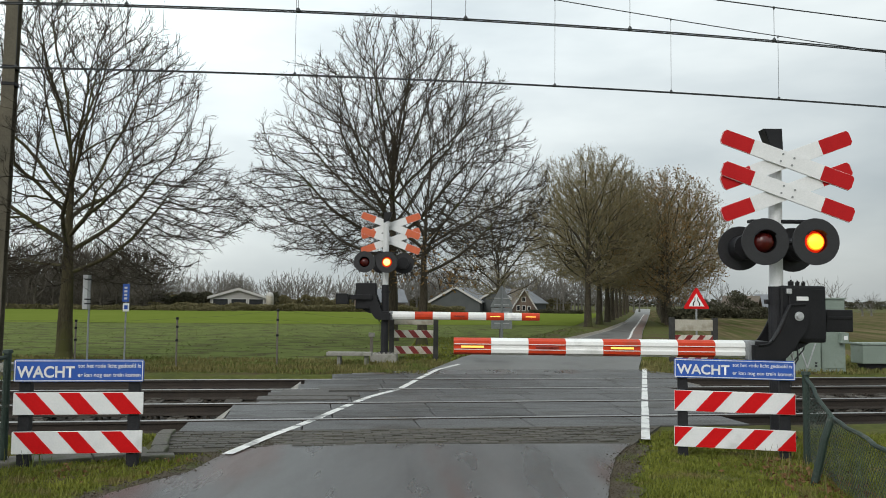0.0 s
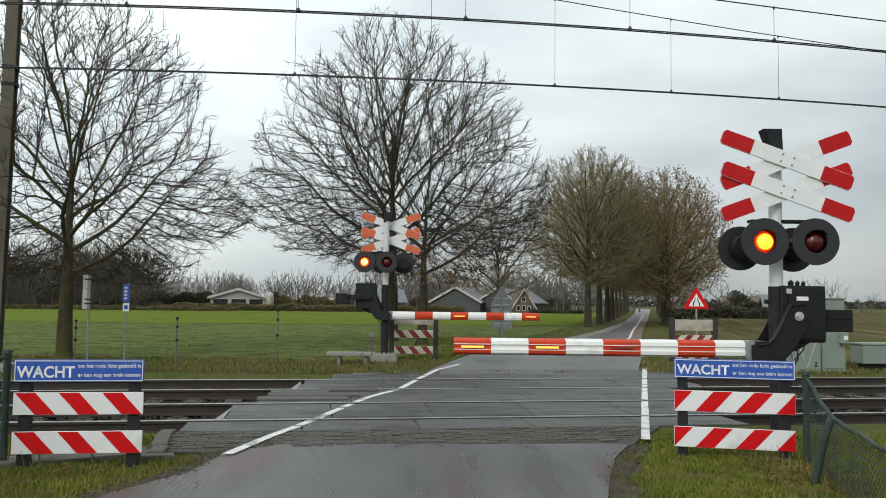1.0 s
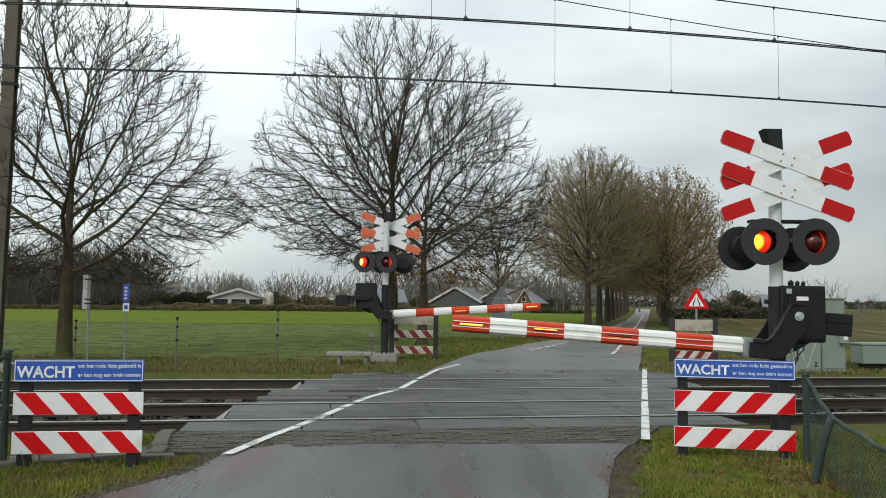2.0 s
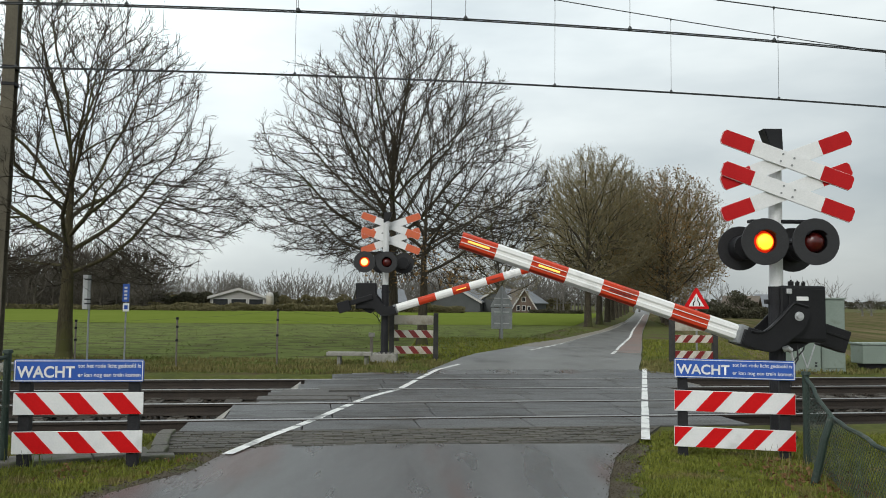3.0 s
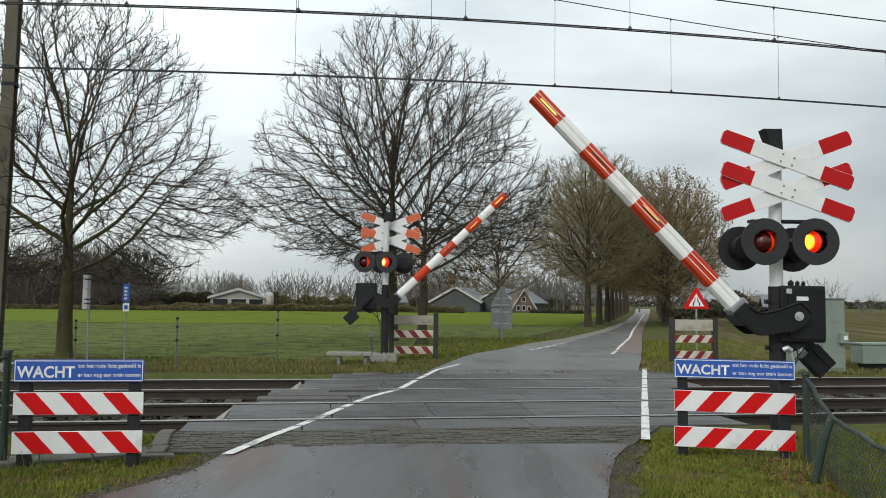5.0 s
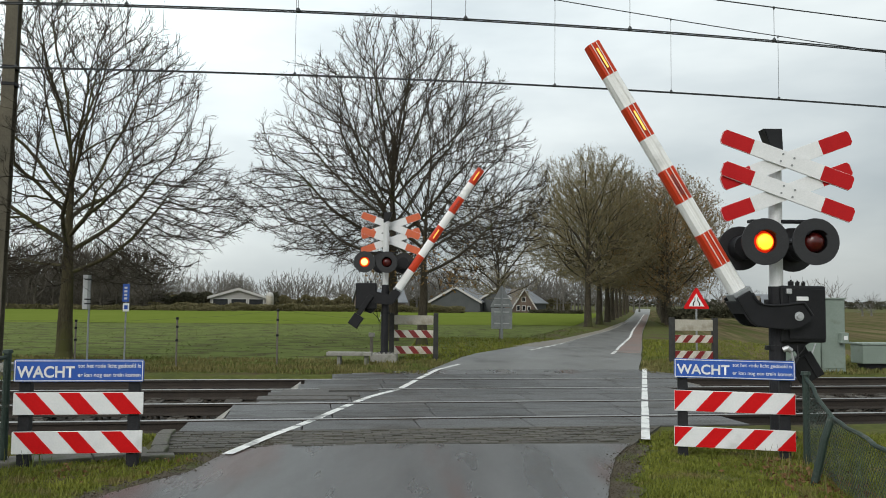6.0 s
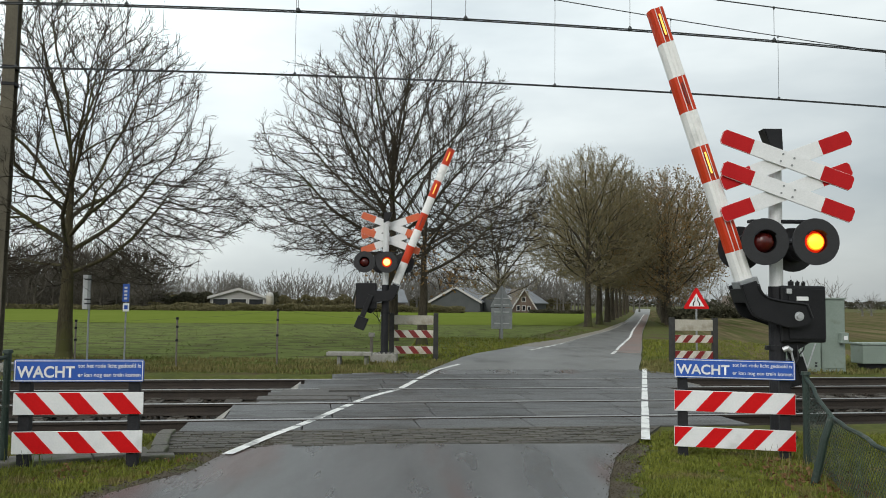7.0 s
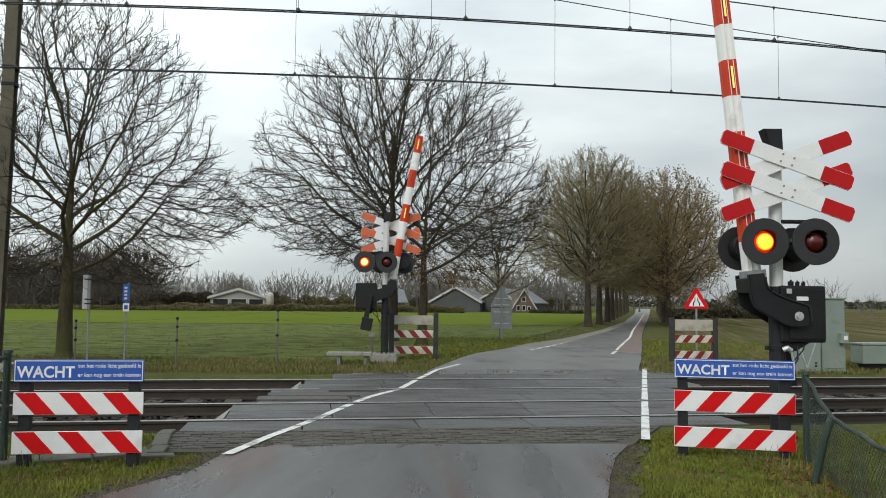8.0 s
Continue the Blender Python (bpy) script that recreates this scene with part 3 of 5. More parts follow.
def cross_arm(parent, cx, cz, up, y, red_mat, white_mat, half=0.765, wide=0.172):
    """One board of a crossbuck: white middle, red ends with clipped corners."""
    bm = bmesh.new()
    w, c = wide / 2, wide * 0.2
    x0, x1 = half - 0.36, half
    slab(bm, [(-x0, -w), (x0, -w), (x0, w), (-x0, w)], -0.012, 0.012, 0.003, 0)
    for s in (-1, 1):
        slab(bm, [(s * x0, -w), (s * (x1 - c * 0.75), -w), (s * x1, -w + c), (s * x1, w - c), (s * (x1 - c * 0.75), w), (s * x0, w)], -0.012, 0.012, 0.003, 1)
    for s in (-0.065, 0.065):
        for q in (-0.042, 0.042):
            disc(bm, 0.012, -0.019, -0.012, 8, 2, s, q)
    arm = part("cross_arm", bm, [white_mat, red_mat, M["galv"]], parent, "white crossbuck board with red ends")
    arm.matrix_basis = pose(cx, y, cz, 0, -up, 0)
    return arm


def rounded(pts):
    """The points with their corners cut twice, ends kept."""
    for _ in range(2):
        res = [pts[0]]
        for (x, z), (x1, z1) in zip(pts, pts[1:]):
            res += [(x * 0.75 + x1 * 0.25, z * 0.75 + z1 * 0.25), (x * 0.25 + x1 * 0.75, z * 0.25 + z1 * 0.75)]
        pts = res + [pts[-1]]
    return pts


def barrier_mast(m, label, pivot, red_mat, boom_mat, boom_len, bands, drop, angles, front, rear, lamp_side, lens_me, cross, lit_a=2, first_band=0.41):
    mast = thing("barrier_mast", m, label, "level crossing signal", "barrier masts of the crossing")
    px, pz = pivot
    # post
    bm = bmesh.new()
    tube(bm, [(0, 0, 0), (0, 0, 1.655)], 0.088, 16)
    box(bm, -0.15, 0.15, -0.15, 0.15, 0.0, 0.03, 0.006)
    for a in (0, 90, 180, 270):
        tube(bm, [(0.12 * math.cos(radians(a + 45)), 0.12 * math.sin(radians(a + 45)), 0.03), (0.12 * math.cos(radians(a + 45)), 0.12 * math.sin(radians(a + 45)), 0.06)], 0.014, 6)
    part("lower_post", bm, M["dark_post"], mast, "dark painted lower post with foot plate")
    bm = bmesh.new()
    tube(bm, [(0, 0, 1.6), (0, 0, 3.2)], 0.072, 16)
    part("upper_post", bm, M["grey_paint"], mast, "light grey upper post", False)
    bm = bmesh.new()
    slab(bm, [(-0.15, 3.42), (0.055, 3.42), (0.065, 3.18), (0.04, 3.16), (-0.085, 3.24)], -0.09, 0.09, 0.01)
    part("bell", bm, M["black"], mast, "black warning bell housing on the post top")
    # clamps with small fittings
    for z in (1.46, 0.95):
        bm = bmesh.new()
        tube(bm, [(0, 0, z), (0, 0, z + 0.05)], 0.1, 16)
        box(bm, -0.13, -0.085, -0.03, 0.03, z, z + 0.05, 0.005)
        part("clamp", bm, M["black"], mast)
    bm = bmesh.new()
    tube(bm, [(0.02, -0.11, 0.96), (0.06, -0.13, 0.98), (0.1, -0.12, 0.95)], 0.032, 8)
    tube(bm, [(0.1, -0.12, 0.95), (0.13, -0.12, 0.82)], 0.012, 6)
    part("cable_gland", bm, M["alu"], mast, "pale metal cable gland on the post")
    bm = bmesh.new()
    tube(bm, [(0.2, -0.05, 1.02), (0.19, -0.09, 0.86), (0.10, -0.10, 0.72), (0.09, -0.09, 0.2)], 0.009, 6)
    tube(bm, [(0.3, 0.0, 1.03), (0.28, -0.03, 0.96), (0.16, -0.06, 0.84), (0.09, -0.06, 0.3)], 0.008, 6)
    part("cable", bm, M["black"], mast)
    # crossbucks
    for cx, cz in cross:
        cross_arm(mast, cx, cz, 20.5, -0.155, red_mat, M["white"])
        cross_arm(mast, cx, cz, -20.0, -0.183, red_mat, M["white"])
        bm = bmesh.new()
        box(bm, -0.09, cx + 0.03, -0.14, 0.09, cz - 0.03, cz + 0.03, 0.004)
        part("bracket", bm, M["grey_paint"], mast)
    # lamps
    for i, (x, z, y) in enumerate(front):
        lamp_head(mast, x, z, y, -1, lens_me if lamp_side < 0 else None, right=(i == 1))
    for i, (x, z, y) in enumerate(rear):
        lamp_head(mast, x, z, y, 1, lens_me if lamp_side > 0 else None, right=(i == 1))
    bm = bmesh.new()
    box(bm, -0.3, 0.42, -0.06, 0.06, front[0][1] + 0.23, front[0][1] + 0.265, 0.008)
    part("lamp_bar", bm, M["black"], mast)
    # drive box
    bm = bmesh.new()
    box(bm, px - 0.15, px + 0.35, -0.12, 0.16, pz - 0.29, pz + 0.335, 0.025)
    box(bm, px - 0.06, px + 0.34, -0.135, -0.12, pz - 0.25, pz + 0.30, 0.006)
    drive = part("drive_box", bm, M["black"], mast, "black barrier drive housing")
    bm = bmesh.new()
    box(bm, px + 0.02, px + 0.15, -0.142, -0.134, pz + 0.17, pz + 0.215, 0.002)
    part("type_plate", bm, M["white"], drive, "small white plate")
    for dx, s in ((-0.02, 0.05), (0.06, 0.035), (0.13, 0.03)):
        bm = bmesh.new()
        box(bm, px + dx, px + dx + s, -0.05, 0.0, pz + 0.33, pz + 0.36 + s * 0.5, 0.006)
        tube(bm, [(px + dx + s / 2, -0.03, pz + 0.35), (px + dx + s / 2, -0.03, pz + 0.37 + s * 0.6)], 0.012, 6)
        part("hinge_fitting", bm, M["black"], drive)
    bm = bmesh.new()
    box(bm, px - 0.09, px - 0.03, -0.15, -0.11, pz + 0.24, pz + 0.30, 0.01)
    part("lock", bm, M["alu"], drive, "bright metal lock")
    bm = bmesh.new()
    slab(bm, [(px - 0.13, pz - 0.29), (px + 0.2, pz - 0.29), (px + 0.05, pz - 0.38), (px - 0.02, pz - 0.40)], -0.06, 0.06, 0.006)
    part("box_foot", bm, M["black"], drive)
    # boom with gooseneck arm, turning about the pivot
    d = drop
    bm = bmesh.new()
    pts = [(0.063, 0.127), (-0.095, 0.12), (-0.133, 0.05), (-0.19, -0.095), (-0.285, d + 0.11), (-0.36, d + 0.055), (-0.5, d + 0.055), (-0.5, d - 0.115), (-0.17, d - 0.115),
           (-0.08, d - 0.02), (0.02, -0.24), (0.095, -0.145), (0.118, 0.0), (0.11, 0.08)]
    pts = pts[:2] + rounded(pts[1:7])[1:-1] + pts[6:8] + rounded(pts[7:])[1:-1] + pts[-1:]
    slab(bm, pts, -0.245, -0.165, 0.008)
    rim = [p for p in pts[:22] if p[0] > -0.49]
    tube(bm, [(x, -0.252, z) for x, z in rim], 0.014, 6)
    boom = part("boom", bm, M["black"], mast, "black gooseneck arm carrying the barrier pole")
    bm = bmesh.new()
    slab(bm, pts, 0.168, 0.2, 0.006)
    part("rear_arm", bm, M["black"], boom)
    bm = bmesh.new()
    disc(bm, 0.032, -0.275, -0.24, 12)
    disc(bm, 0.05, -0.25, -0.24, 16)
    part("pivot_bolt", bm, M["alu"], boom, "bright pivot bolt")
    bm = bmesh.new()
    box(bm, -0.46, -0.3, -0.20, 0.19, d - 0.115, d + 0.095, 0.012)
    part("socket", bm, M["black"], boom, "black pole socket")
    bm = bmesh.new()
    box(bm, -0.54, -0.46, -0.185, 0.075, d - 0.112, d + 0.098, 0.01)
    part("clamp_plate", bm, M["galv"], boom, "grey metal clamp plate")
    # the pole: a rounded hollow section in coloured bands, with a groove along its face
    prof = [(-0.105, -0.012), (-0.118, -0.03), (-0.112, -0.07), (-0.06, -0.095), (0.0, -0.1), (0.05, -0.085), (0.075, -0.03), (0.075, 0.03), (0.05, 0.085), (0.0, 0.1), (-0.06, 0.095), (-0.112, 0.07), (-0.118, 0.03), (-0.105, 0.012)]
    bm = bmesh.new()
    edge = -boom_len
    cuts = [edge + first_band * i for i in range(bands + 1)]
    cuts = [c for c in cuts if c < -0.72] + [-0.5]
    rings = []
    for x in cuts:
        rings.append([bm.verts.new((x, y, d + z * (0.93 + 0.05 * (x + boom_len) / boom_len))) for y, z in prof])
    n = len(prof)
    for i, (a, b) in enumerate(zip(rings, rings[1:])):
        for j in range(n):
            f = bm.faces.new((a[j], a[(j + 1) % n], b[(j + 1) % n], b[j]))
            f.material_index = i % 2
    bm.faces.new(rings[0][::-1]).material_index = 0
    bm.faces.new(rings[-1]).material_index = 1
    bmesh.ops.recalc_face_normals(bm, faces=bm.faces[:])
    part("pole", bm, [boom_mat, M["boom_white"]], boom, "red and white banded barrier pole", False)
    # pale reflective edging in the red bands
    for i in range(0, len(cuts) - 1, 2):
        mid, hl = (cuts[i] + cuts[i + 1]) / 2, (cuts[i + 1] - cuts[i]) / 2 - 0.004
        for s in (-1, 1):
            bm = bmesh.new()
            box(bm, mid - hl, mid + hl, -0.121, -0.108, d + s * 0.029 - 0.004, d + s * 0.029 + 0.004)
            part("reflective_strip", bm, M["boom_white"], boom)
    # boom lamps: turning bars, one lit face
    for i, which in enumerate(("steady", "a", "b")):
        j = i * 2
        x = (cuts[j] + cuts[j + 1]) / 2
        me = bpy.data.meshes.new("boom_lamp")
        bm = bmesh.new()
        box(bm, -0.125, 0.125, -0.014, 0.014, -0.011, 0.011, 0.003)
        for f in bm.faces:
            f.material_index = 1 if f.calc_center_median().y * lamp_side > 0.008 else 0
        bm.to_mesh(me)
        bm.free()
        me.materials.append(M["lamp_dull"]), me.materials.append(M["lamp_amber"])
        lamp = new("boom_lamp", me)
        lamp.parent = boom
        lamp["label"] = "amber light strip set in the barrier pole"
        at = (x, -0.118 if lamp_side < 0 else 0.076, d)
        if which == "steady":
            lamp.matrix_basis = pose(*at)
        else:
            on_right = (which == "b") if lit_a == 2 else (which == "a")
            KEYED.append((lamp, flash_rows(on_right, lambda a, at=at: pose(*at, a, 0, 0))))
    # counterweight
    bm = bmesh.new()
    box(bm, -0.05, 0.55, 0.2, 0.26, -0.07, 0.05, 0.01)
    box(bm, 0.50, 0.80, 0.19, 0.35, -0.18, 0.075, 0.012)
    box(bm, 0.51, 0.79, 0.175, 0.19, -0.03, 0.0, 0.003)
    part("counterweight", bm, M["black"], boom, "black steel counterweight")
    KEYED.append((boom, [(t, pose(px, 0, pz, 0, a, 0)) for t, a in angles]))
    return mast


NEAR_ANGLES = [(0, 0), (0.8, 0), (1.6, 0), (1.7, 0.4), (2.0, 3.9), (2.4, 9.4), (2.8, 15.2), (3.0, 18.1), (3.5, 25.2), (4.0, 32.6), (4.5, 39.5), (4.7, 42.3), (5.2, 49.0), (5.8, 57.1), (6.0, 59.7), (6.5, 65.9), (7.0, 72.3), (7.5, 78.3), (8.0, 84.1)]
FAR_ANGLES = [(0, 0), (0.8, 0), (1.6, 0), (1.7, 0.3), (2.0, 3.6), (2.4, 8.9), (2.8, 14.3), (3.0, 17.2), (3.5, 24.4), (4.0, 31.2), (4.5, 37.8), (4.7, 40.3), (5.2, 46.4), (5.8, 53.6), (6.0, 56.0), (6.5, 62.0), (7.0, 68.3), (7.5, 74.2), (8.0, 80.0)]

near_mast = barrier_mast(pose(3.726, 9.2, 0.0), "grey crossing signal post with red and white crossbucks and half barrier", (0.144, 1.33), M["red"], M["boom_red"],
                         3.739, 9, -0.373, NEAR_ANGLES, [(-0.226, 2.135, -0.27), (0.325, 2.14, -0.27)], [(-0.28, 2.10, 0.34), (0.33, 2.09, 0.34)], -1, LENS_WARM, [(0.064, 3.05), (0.065, 2.697)], lit_a=2)
far_mast = barrier_mast(pose(-1.387, 20.0, 0.19, 0, 0, 180), "crossing signal post with faded orange crossbucks on a concrete block", (0.353, 1.357), M["orange"], M["boom_red"],
                        4.09, 9, -0.44, FAR_ANGLES, [(-0.42, 2.19, -0.3), (0.12, 2.19, -0.3)], [(0.49, 2.19, 0.30), (-0.045, 2.19, 0.30)], 1, LENS_PALE, [(-0.10, 3.105), (-0.10, 2.74)], lit_a=1, first_band=0.43)


# ================= warning boards =================
def text_mesh(words, x0, x1, z0, z1, y, mat, parent, name="lettering"):
    cu = bpy.data.curves.new("lettering", "FONT")
    cu.body = words
    cu.offset = 0.026 if len(words) < 8 else 0.008
    ob = bpy.data.objects.new("lettering_source", cu)
    scene.collection.objects.link(ob)
    bpy.context.view_layer.update()
    me = bpy.data.meshes.new_from_object(ob.evaluated_get(bpy.context.evaluated_depsgraph_get()))
    bpy.data.objects.remove(ob)
    co = np.array([v.co for v in me.vertices])
    lo, hi = co.min(0), co.max(0)
    for v in me.vertices:
        a, b = (v.co.x - lo[0]) / (hi[0] - lo[0]), (v.co.y - lo[1]) / (hi[1] - lo[1])
        v.co = (x0 + a * (x1 - x0), y, z0 + b * (z1 - z0))
    me.materials.clear()
    me.materials.append(mat)
    t = new(name, me)
    t.parent = parent
    t["label"] = "white lettering reading " + words
    return t


def warning_fence(m, label, width, sign_z, boards_z, slant, stripe_mat, n_red, front=True, post_h=0.9, reverse=False, sign_mat=None):
    """Two posts with striped boards and a text panel above."""
    ob = thing("warning_fence", m, label, "warning fence", "warning fences at the crossing")
    for x in (0.035, width - 0.135) if front else (-0.125, width + 0.005):
        bm = bmesh.new()
        box(bm, x, x + (0.095 if front else 0.12), 0.025 if front else -0.03, 0.115, -0.06, post_h, 0.006)
        part("post", bm, M["dark_post"] if front else M["post_grey"], ob, "dark grey post")
    for z0, z1 in boards_z:
        bm = bmesh.new()
        box(bm, 0, width, 0.0, 0.022, z0, z1, 0.004)
        board = part("board", bm, M["white"] if front else M["board_dirty"], ob, "white board with red diagonal stripes")
        h = z1 - z0
        pitch = width / n_red
        sw = pitch * 0.47
        for i in range(-2, n_red + 1):
            a = i * pitch + (0.012 if slant < 0 else 0.53 * pitch)
            # red stripe from the top edge to the bottom edge, clipped to the board
            top, bot = (a, a + pitch * 0.47) if slant < 0 else (a + pitch * 0.47, a)
            n = 8
            lefts = [(top + (bot - top) * k / n, z1 - 0.003 - (h - 0.006) * k / n) for k in range(n + 1)]
            rights = [(x + sw, z) for x, z in lefts]
            bm = bmesh.new()
            prev = None
            for (xa, z), (xb, _) in zip(lefts, rights):
                xa, xb = min(max(xa, 0.003), width - 0.003), min(max(xb, 0.003), width - 0.003)
                cur = (bm.verts.new((xa, -0.003, z)), bm.verts.new((xb, -0.003, z)))
                if prev and (xb - xa > 1e-4 or prev[1].co.x - prev[0].co.x > 1e-4):
                    bm.faces.new((prev[0], cur[0], cur[1], prev[1]))
                prev = cur
            bmesh.ops.remove_doubles(bm, verts=bm.verts[:], dist=1e-5)
            if bm.faces:
                part("stripe", bm, stripe_mat, board)
            else:
                bm.free()
    z0, z1 = sign_z
    bm = bmesh.new()
    r = 0.012
    slab(bm, [(r, z0), (width - r, z0), (width, z0 + r), (width, z1 - r), (width - r, z1), (r, z1), (0, z1 - r), (0, z0 + r)], -0.012, 0.012, 0.002)
    if front:
        panel = part("text_panel", bm, M["blue"], ob, "blue panel with white border and lettering")
        bm = bmesh.new()
        e, w = 0.007, 0.007
        for a, b, c, d in ((e, width - e, z0 + e, z0 + e + w), (e, width - e, z1 - e - w, z1 - e), (e, e + w, z0 + e + w, z1 - e - w), (width - e - w, width - e, z0 + e + w, z1 - e - w)):
            box(bm, a, b, -0.0165, -0.012, c, d)
        part("border", bm, M["white"], panel, "thin white border")
        hgt = z1 - z0
        text_mesh("WACHT", 0.025, 0.465 * width, z0 + 0.19 * hgt, z0 + 0.72 * hgt, -0.0165, M["white"], panel)
        text_mesh("tot het rode licht gedoofd is", 0.49 * width, 0.975 * width, z0 + 0.575 * hgt, z0 + 0.83 * hgt, -0.0165, M["white"], panel)
        text_mesh("er kan nog een trein komen", 0.49 * width, 0.975 * width, z0 + 0.17 * hgt, z0 + 0.42 * hgt, -0.0165, M["white"], panel)
    else:
        part("text_panel", bm, M["panel_back"], ob, "pale bare back of a text panel")
    return ob


M["panel_back"] = material("panel_back", (0.36, 0.33, 0.27), (0.48, 0.45, 0.38), 0.6, 0, 3, 40, 0.1, (0.25, 0.22, 0.16), 3, (0.55, 0.7))
M["board_dirty"] = material("board_dirty", (0.50, 0.47, 0.40), (0.66, 0.63, 0.56), 0.6, 0, 4, 40, 0.1, (0.34, 0.30, 0.22), 3, (0.52, 0.68))
warning_fence(pose(-3.68, 7.15, 0, 0, 0, 8.0), "red and white striped warning fence with blue text panel", 1.075, (0.713, 0.905), ((0.43, 0.622), (0.097, 0.288)), -1, M["sign_red"], 3)
warning_fence(pose(2.268, 8.1, 0, 0, 0, -13.0), "striped warning fence with blue text panel by the signal post", 1.105, (0.735, 0.918), ((0.412, 0.612), (0.07, 0.264)), 1, M["sign_red"], 3)
warning_fence(pose(-1.2, 20.75, 0.02, 0, 0, 2), "weathered warning fence with dark red stripes beyond the tracks", 0.98, (0.85, 1.08), ((0.52, 0.71), (0.12, 0.31)), -1, M["dark_red"], 3, False, 1.14)
warning_fence(pose(5.8, 20.6, 0.0, 0, 0, 2), "weathered warning fence with dark red stripes on the far verge", 0.95, (0.80, 1.075), ((0.5, 0.69), (0.10, 0.298)), 1, M["dark_red"], 3, False, 1.12)


# ================= overhead line =================
def wire(name, pts, r, label):
    bm = bmesh.new()
    tube(bm, pts, r, 6)
    return tagged(link(name, bm, M["wire"]), label, "overhead wire", "overhead wires of the tracks")


def contact_z(track, u):
    u = min(max(u, -9.0), 15.0)
    return 5.328 + 0.0234 * u - 0.00325 * u * u if track == 0 else 5.430 + 0.018 * u - 0.00176 * u * u


def messenger_z(track, u):
    if track == 0:
        return 5.575 + 0.0026 * (u - 17.0) ** 2
    return 5.9 + 0.0021 * (u - 28.5) ** 2


def overhead():
    us = np.linspace(-14.0, 44.0, 117)
    for track, v in ((0, 11.04), (1, 14.6)):
        for dv in (-0.03, 0.03):
            wire("contact_wire", [(*tr(u, v + dv), contact_z(track, u)) for u in us], 0.0095, "dark grooved contact wire over the track")
        wire("messenger_wire", [(*tr(u, v), messenger_z(track, u)) for u in us], 0.009, "dark sagging messenger wire over the track")
        for u in ((-7.3, -4.8, -2.465, -0.262, 2.03, 4.43, 6.67, 9.3, 12.0) if track == 0 else (-7.5, -5.0, -2.64, -0.38, 2.05, 4.385, 6.68, 8.9, 11.23, 13.6)):
            bm = bmesh.new()
            z0, z1 = contact_z(track, u), messenger_z(track, u)
            p = tr(u, v)
            tube(bm, [(p.x, p.y, z0), (p.x, p.y, z1)], 0.004, 5)
            tube(bm, [(p.x, p.y, z0 - 0.012), (p.x, p.y, z0 + 0.03), (p.x, p.y, z0 + 0.06)], [0.034, 0.028, 0.006], 8)
            tube(bm, [(p.x, p.y, z1 - 0.03), (p.x, p.y, z1 + 0.012)], 0.014, 6)
            tagged(link("dropper", bm, M["wire"]), "thin dropper wire between messenger and contact wire", "overhead wire", "droppers of the overhead line")


overhead()


def catenary_mast(m):
    ob = thing("catenary_mast", m, "brown weathered steel overhead line mast with yellow plate", "catenary mast", "overhead line masts")
    bm = bmesh.new()
    box(bm, -0.12, 0.12, -0.12, -0.105, 0, 9.2, 0.004)
    box(bm, -0.12, 0.12, 0.105, 0.12, 0, 9.2, 0.004)
    box(bm, -0.01, 0.01, -0.105, 0.105, 0, 9.2)
    part("column", bm, M["mast"], ob, "H section steel column")
    bm = bmesh.new()
    box(bm, -0.4, 0.4, -0.4, 0.4, -0.3, 0.12, 0.03)
    part("footing", bm, M["concrete"], ob, "concrete footing")
    for z in (5.75, 6.1):
        bm = bmesh.new()
        box(bm, -0.135, 0.135, -0.135, 0.135, z, z + 0.07, 0.01)
        part("clamp", bm, M["dark_post"], ob)
    bm = bmesh.new()
    box(bm, -0.115, -0.01, -0.13, -0.122, 1.33, 1.67, 0.003)
    plate = part("number_plate", bm, M["yellow"], ob, "yellow plate with dark bars")
    bm = bmesh.new()
    for z in (1.4, 1.48, 1.56):
        box(bm, -0.09, -0.035, -0.133, -0.13, z, z + 0.04)
    part("bar", bm, M["black"], plate)
    return ob


mast_far = catenary_mast(Matrix.Translation((-8.98, 16.62, 0)) @ Matrix.Rotation(TA, 4, "Z") @ pose(0, 0, 0, 0, 0.7, 0))


def cross_beam(u):
    ob = thing("portal_beam", Matrix.Translation((*tr(u, 7.2), 0)) @ Matrix.Rotation(TA, 4, "Z"), "steel portal over both tracks that hangs the overhead wires", "portal", "overhead line masts")
    bm = bmesh.new()
    box(bm, -0.15, 0.15, -0.15, 0.15, 0, 9.4, 0.02)
    part("leg", bm, M["mast"], ob)
    bm = bmesh.new()
    box(bm, -0.15, 0.15, 10.65, 10.95, 0, 9.4, 0.02)
    part("leg", bm, M["mast"], ob)
    bm = bmesh.new()
    box(bm, -0.12, 0.12, 0, 10.9, 9.0, 9.35, 0.02)
    part("beam", bm, M["mast"], ob)
    for track, v in ((0, 11.04), (1, 14.6)):
        bm = bmesh.new()
        tube(bm, [(0, v - 7.2, contact_z(track, u) - 0.01), (0, v - 7.2, 9.0)], 0.03, 8)
        part("hanger", bm, M["galv"], ob)


cross_beam(-14.0)
cross_beam(44.0)


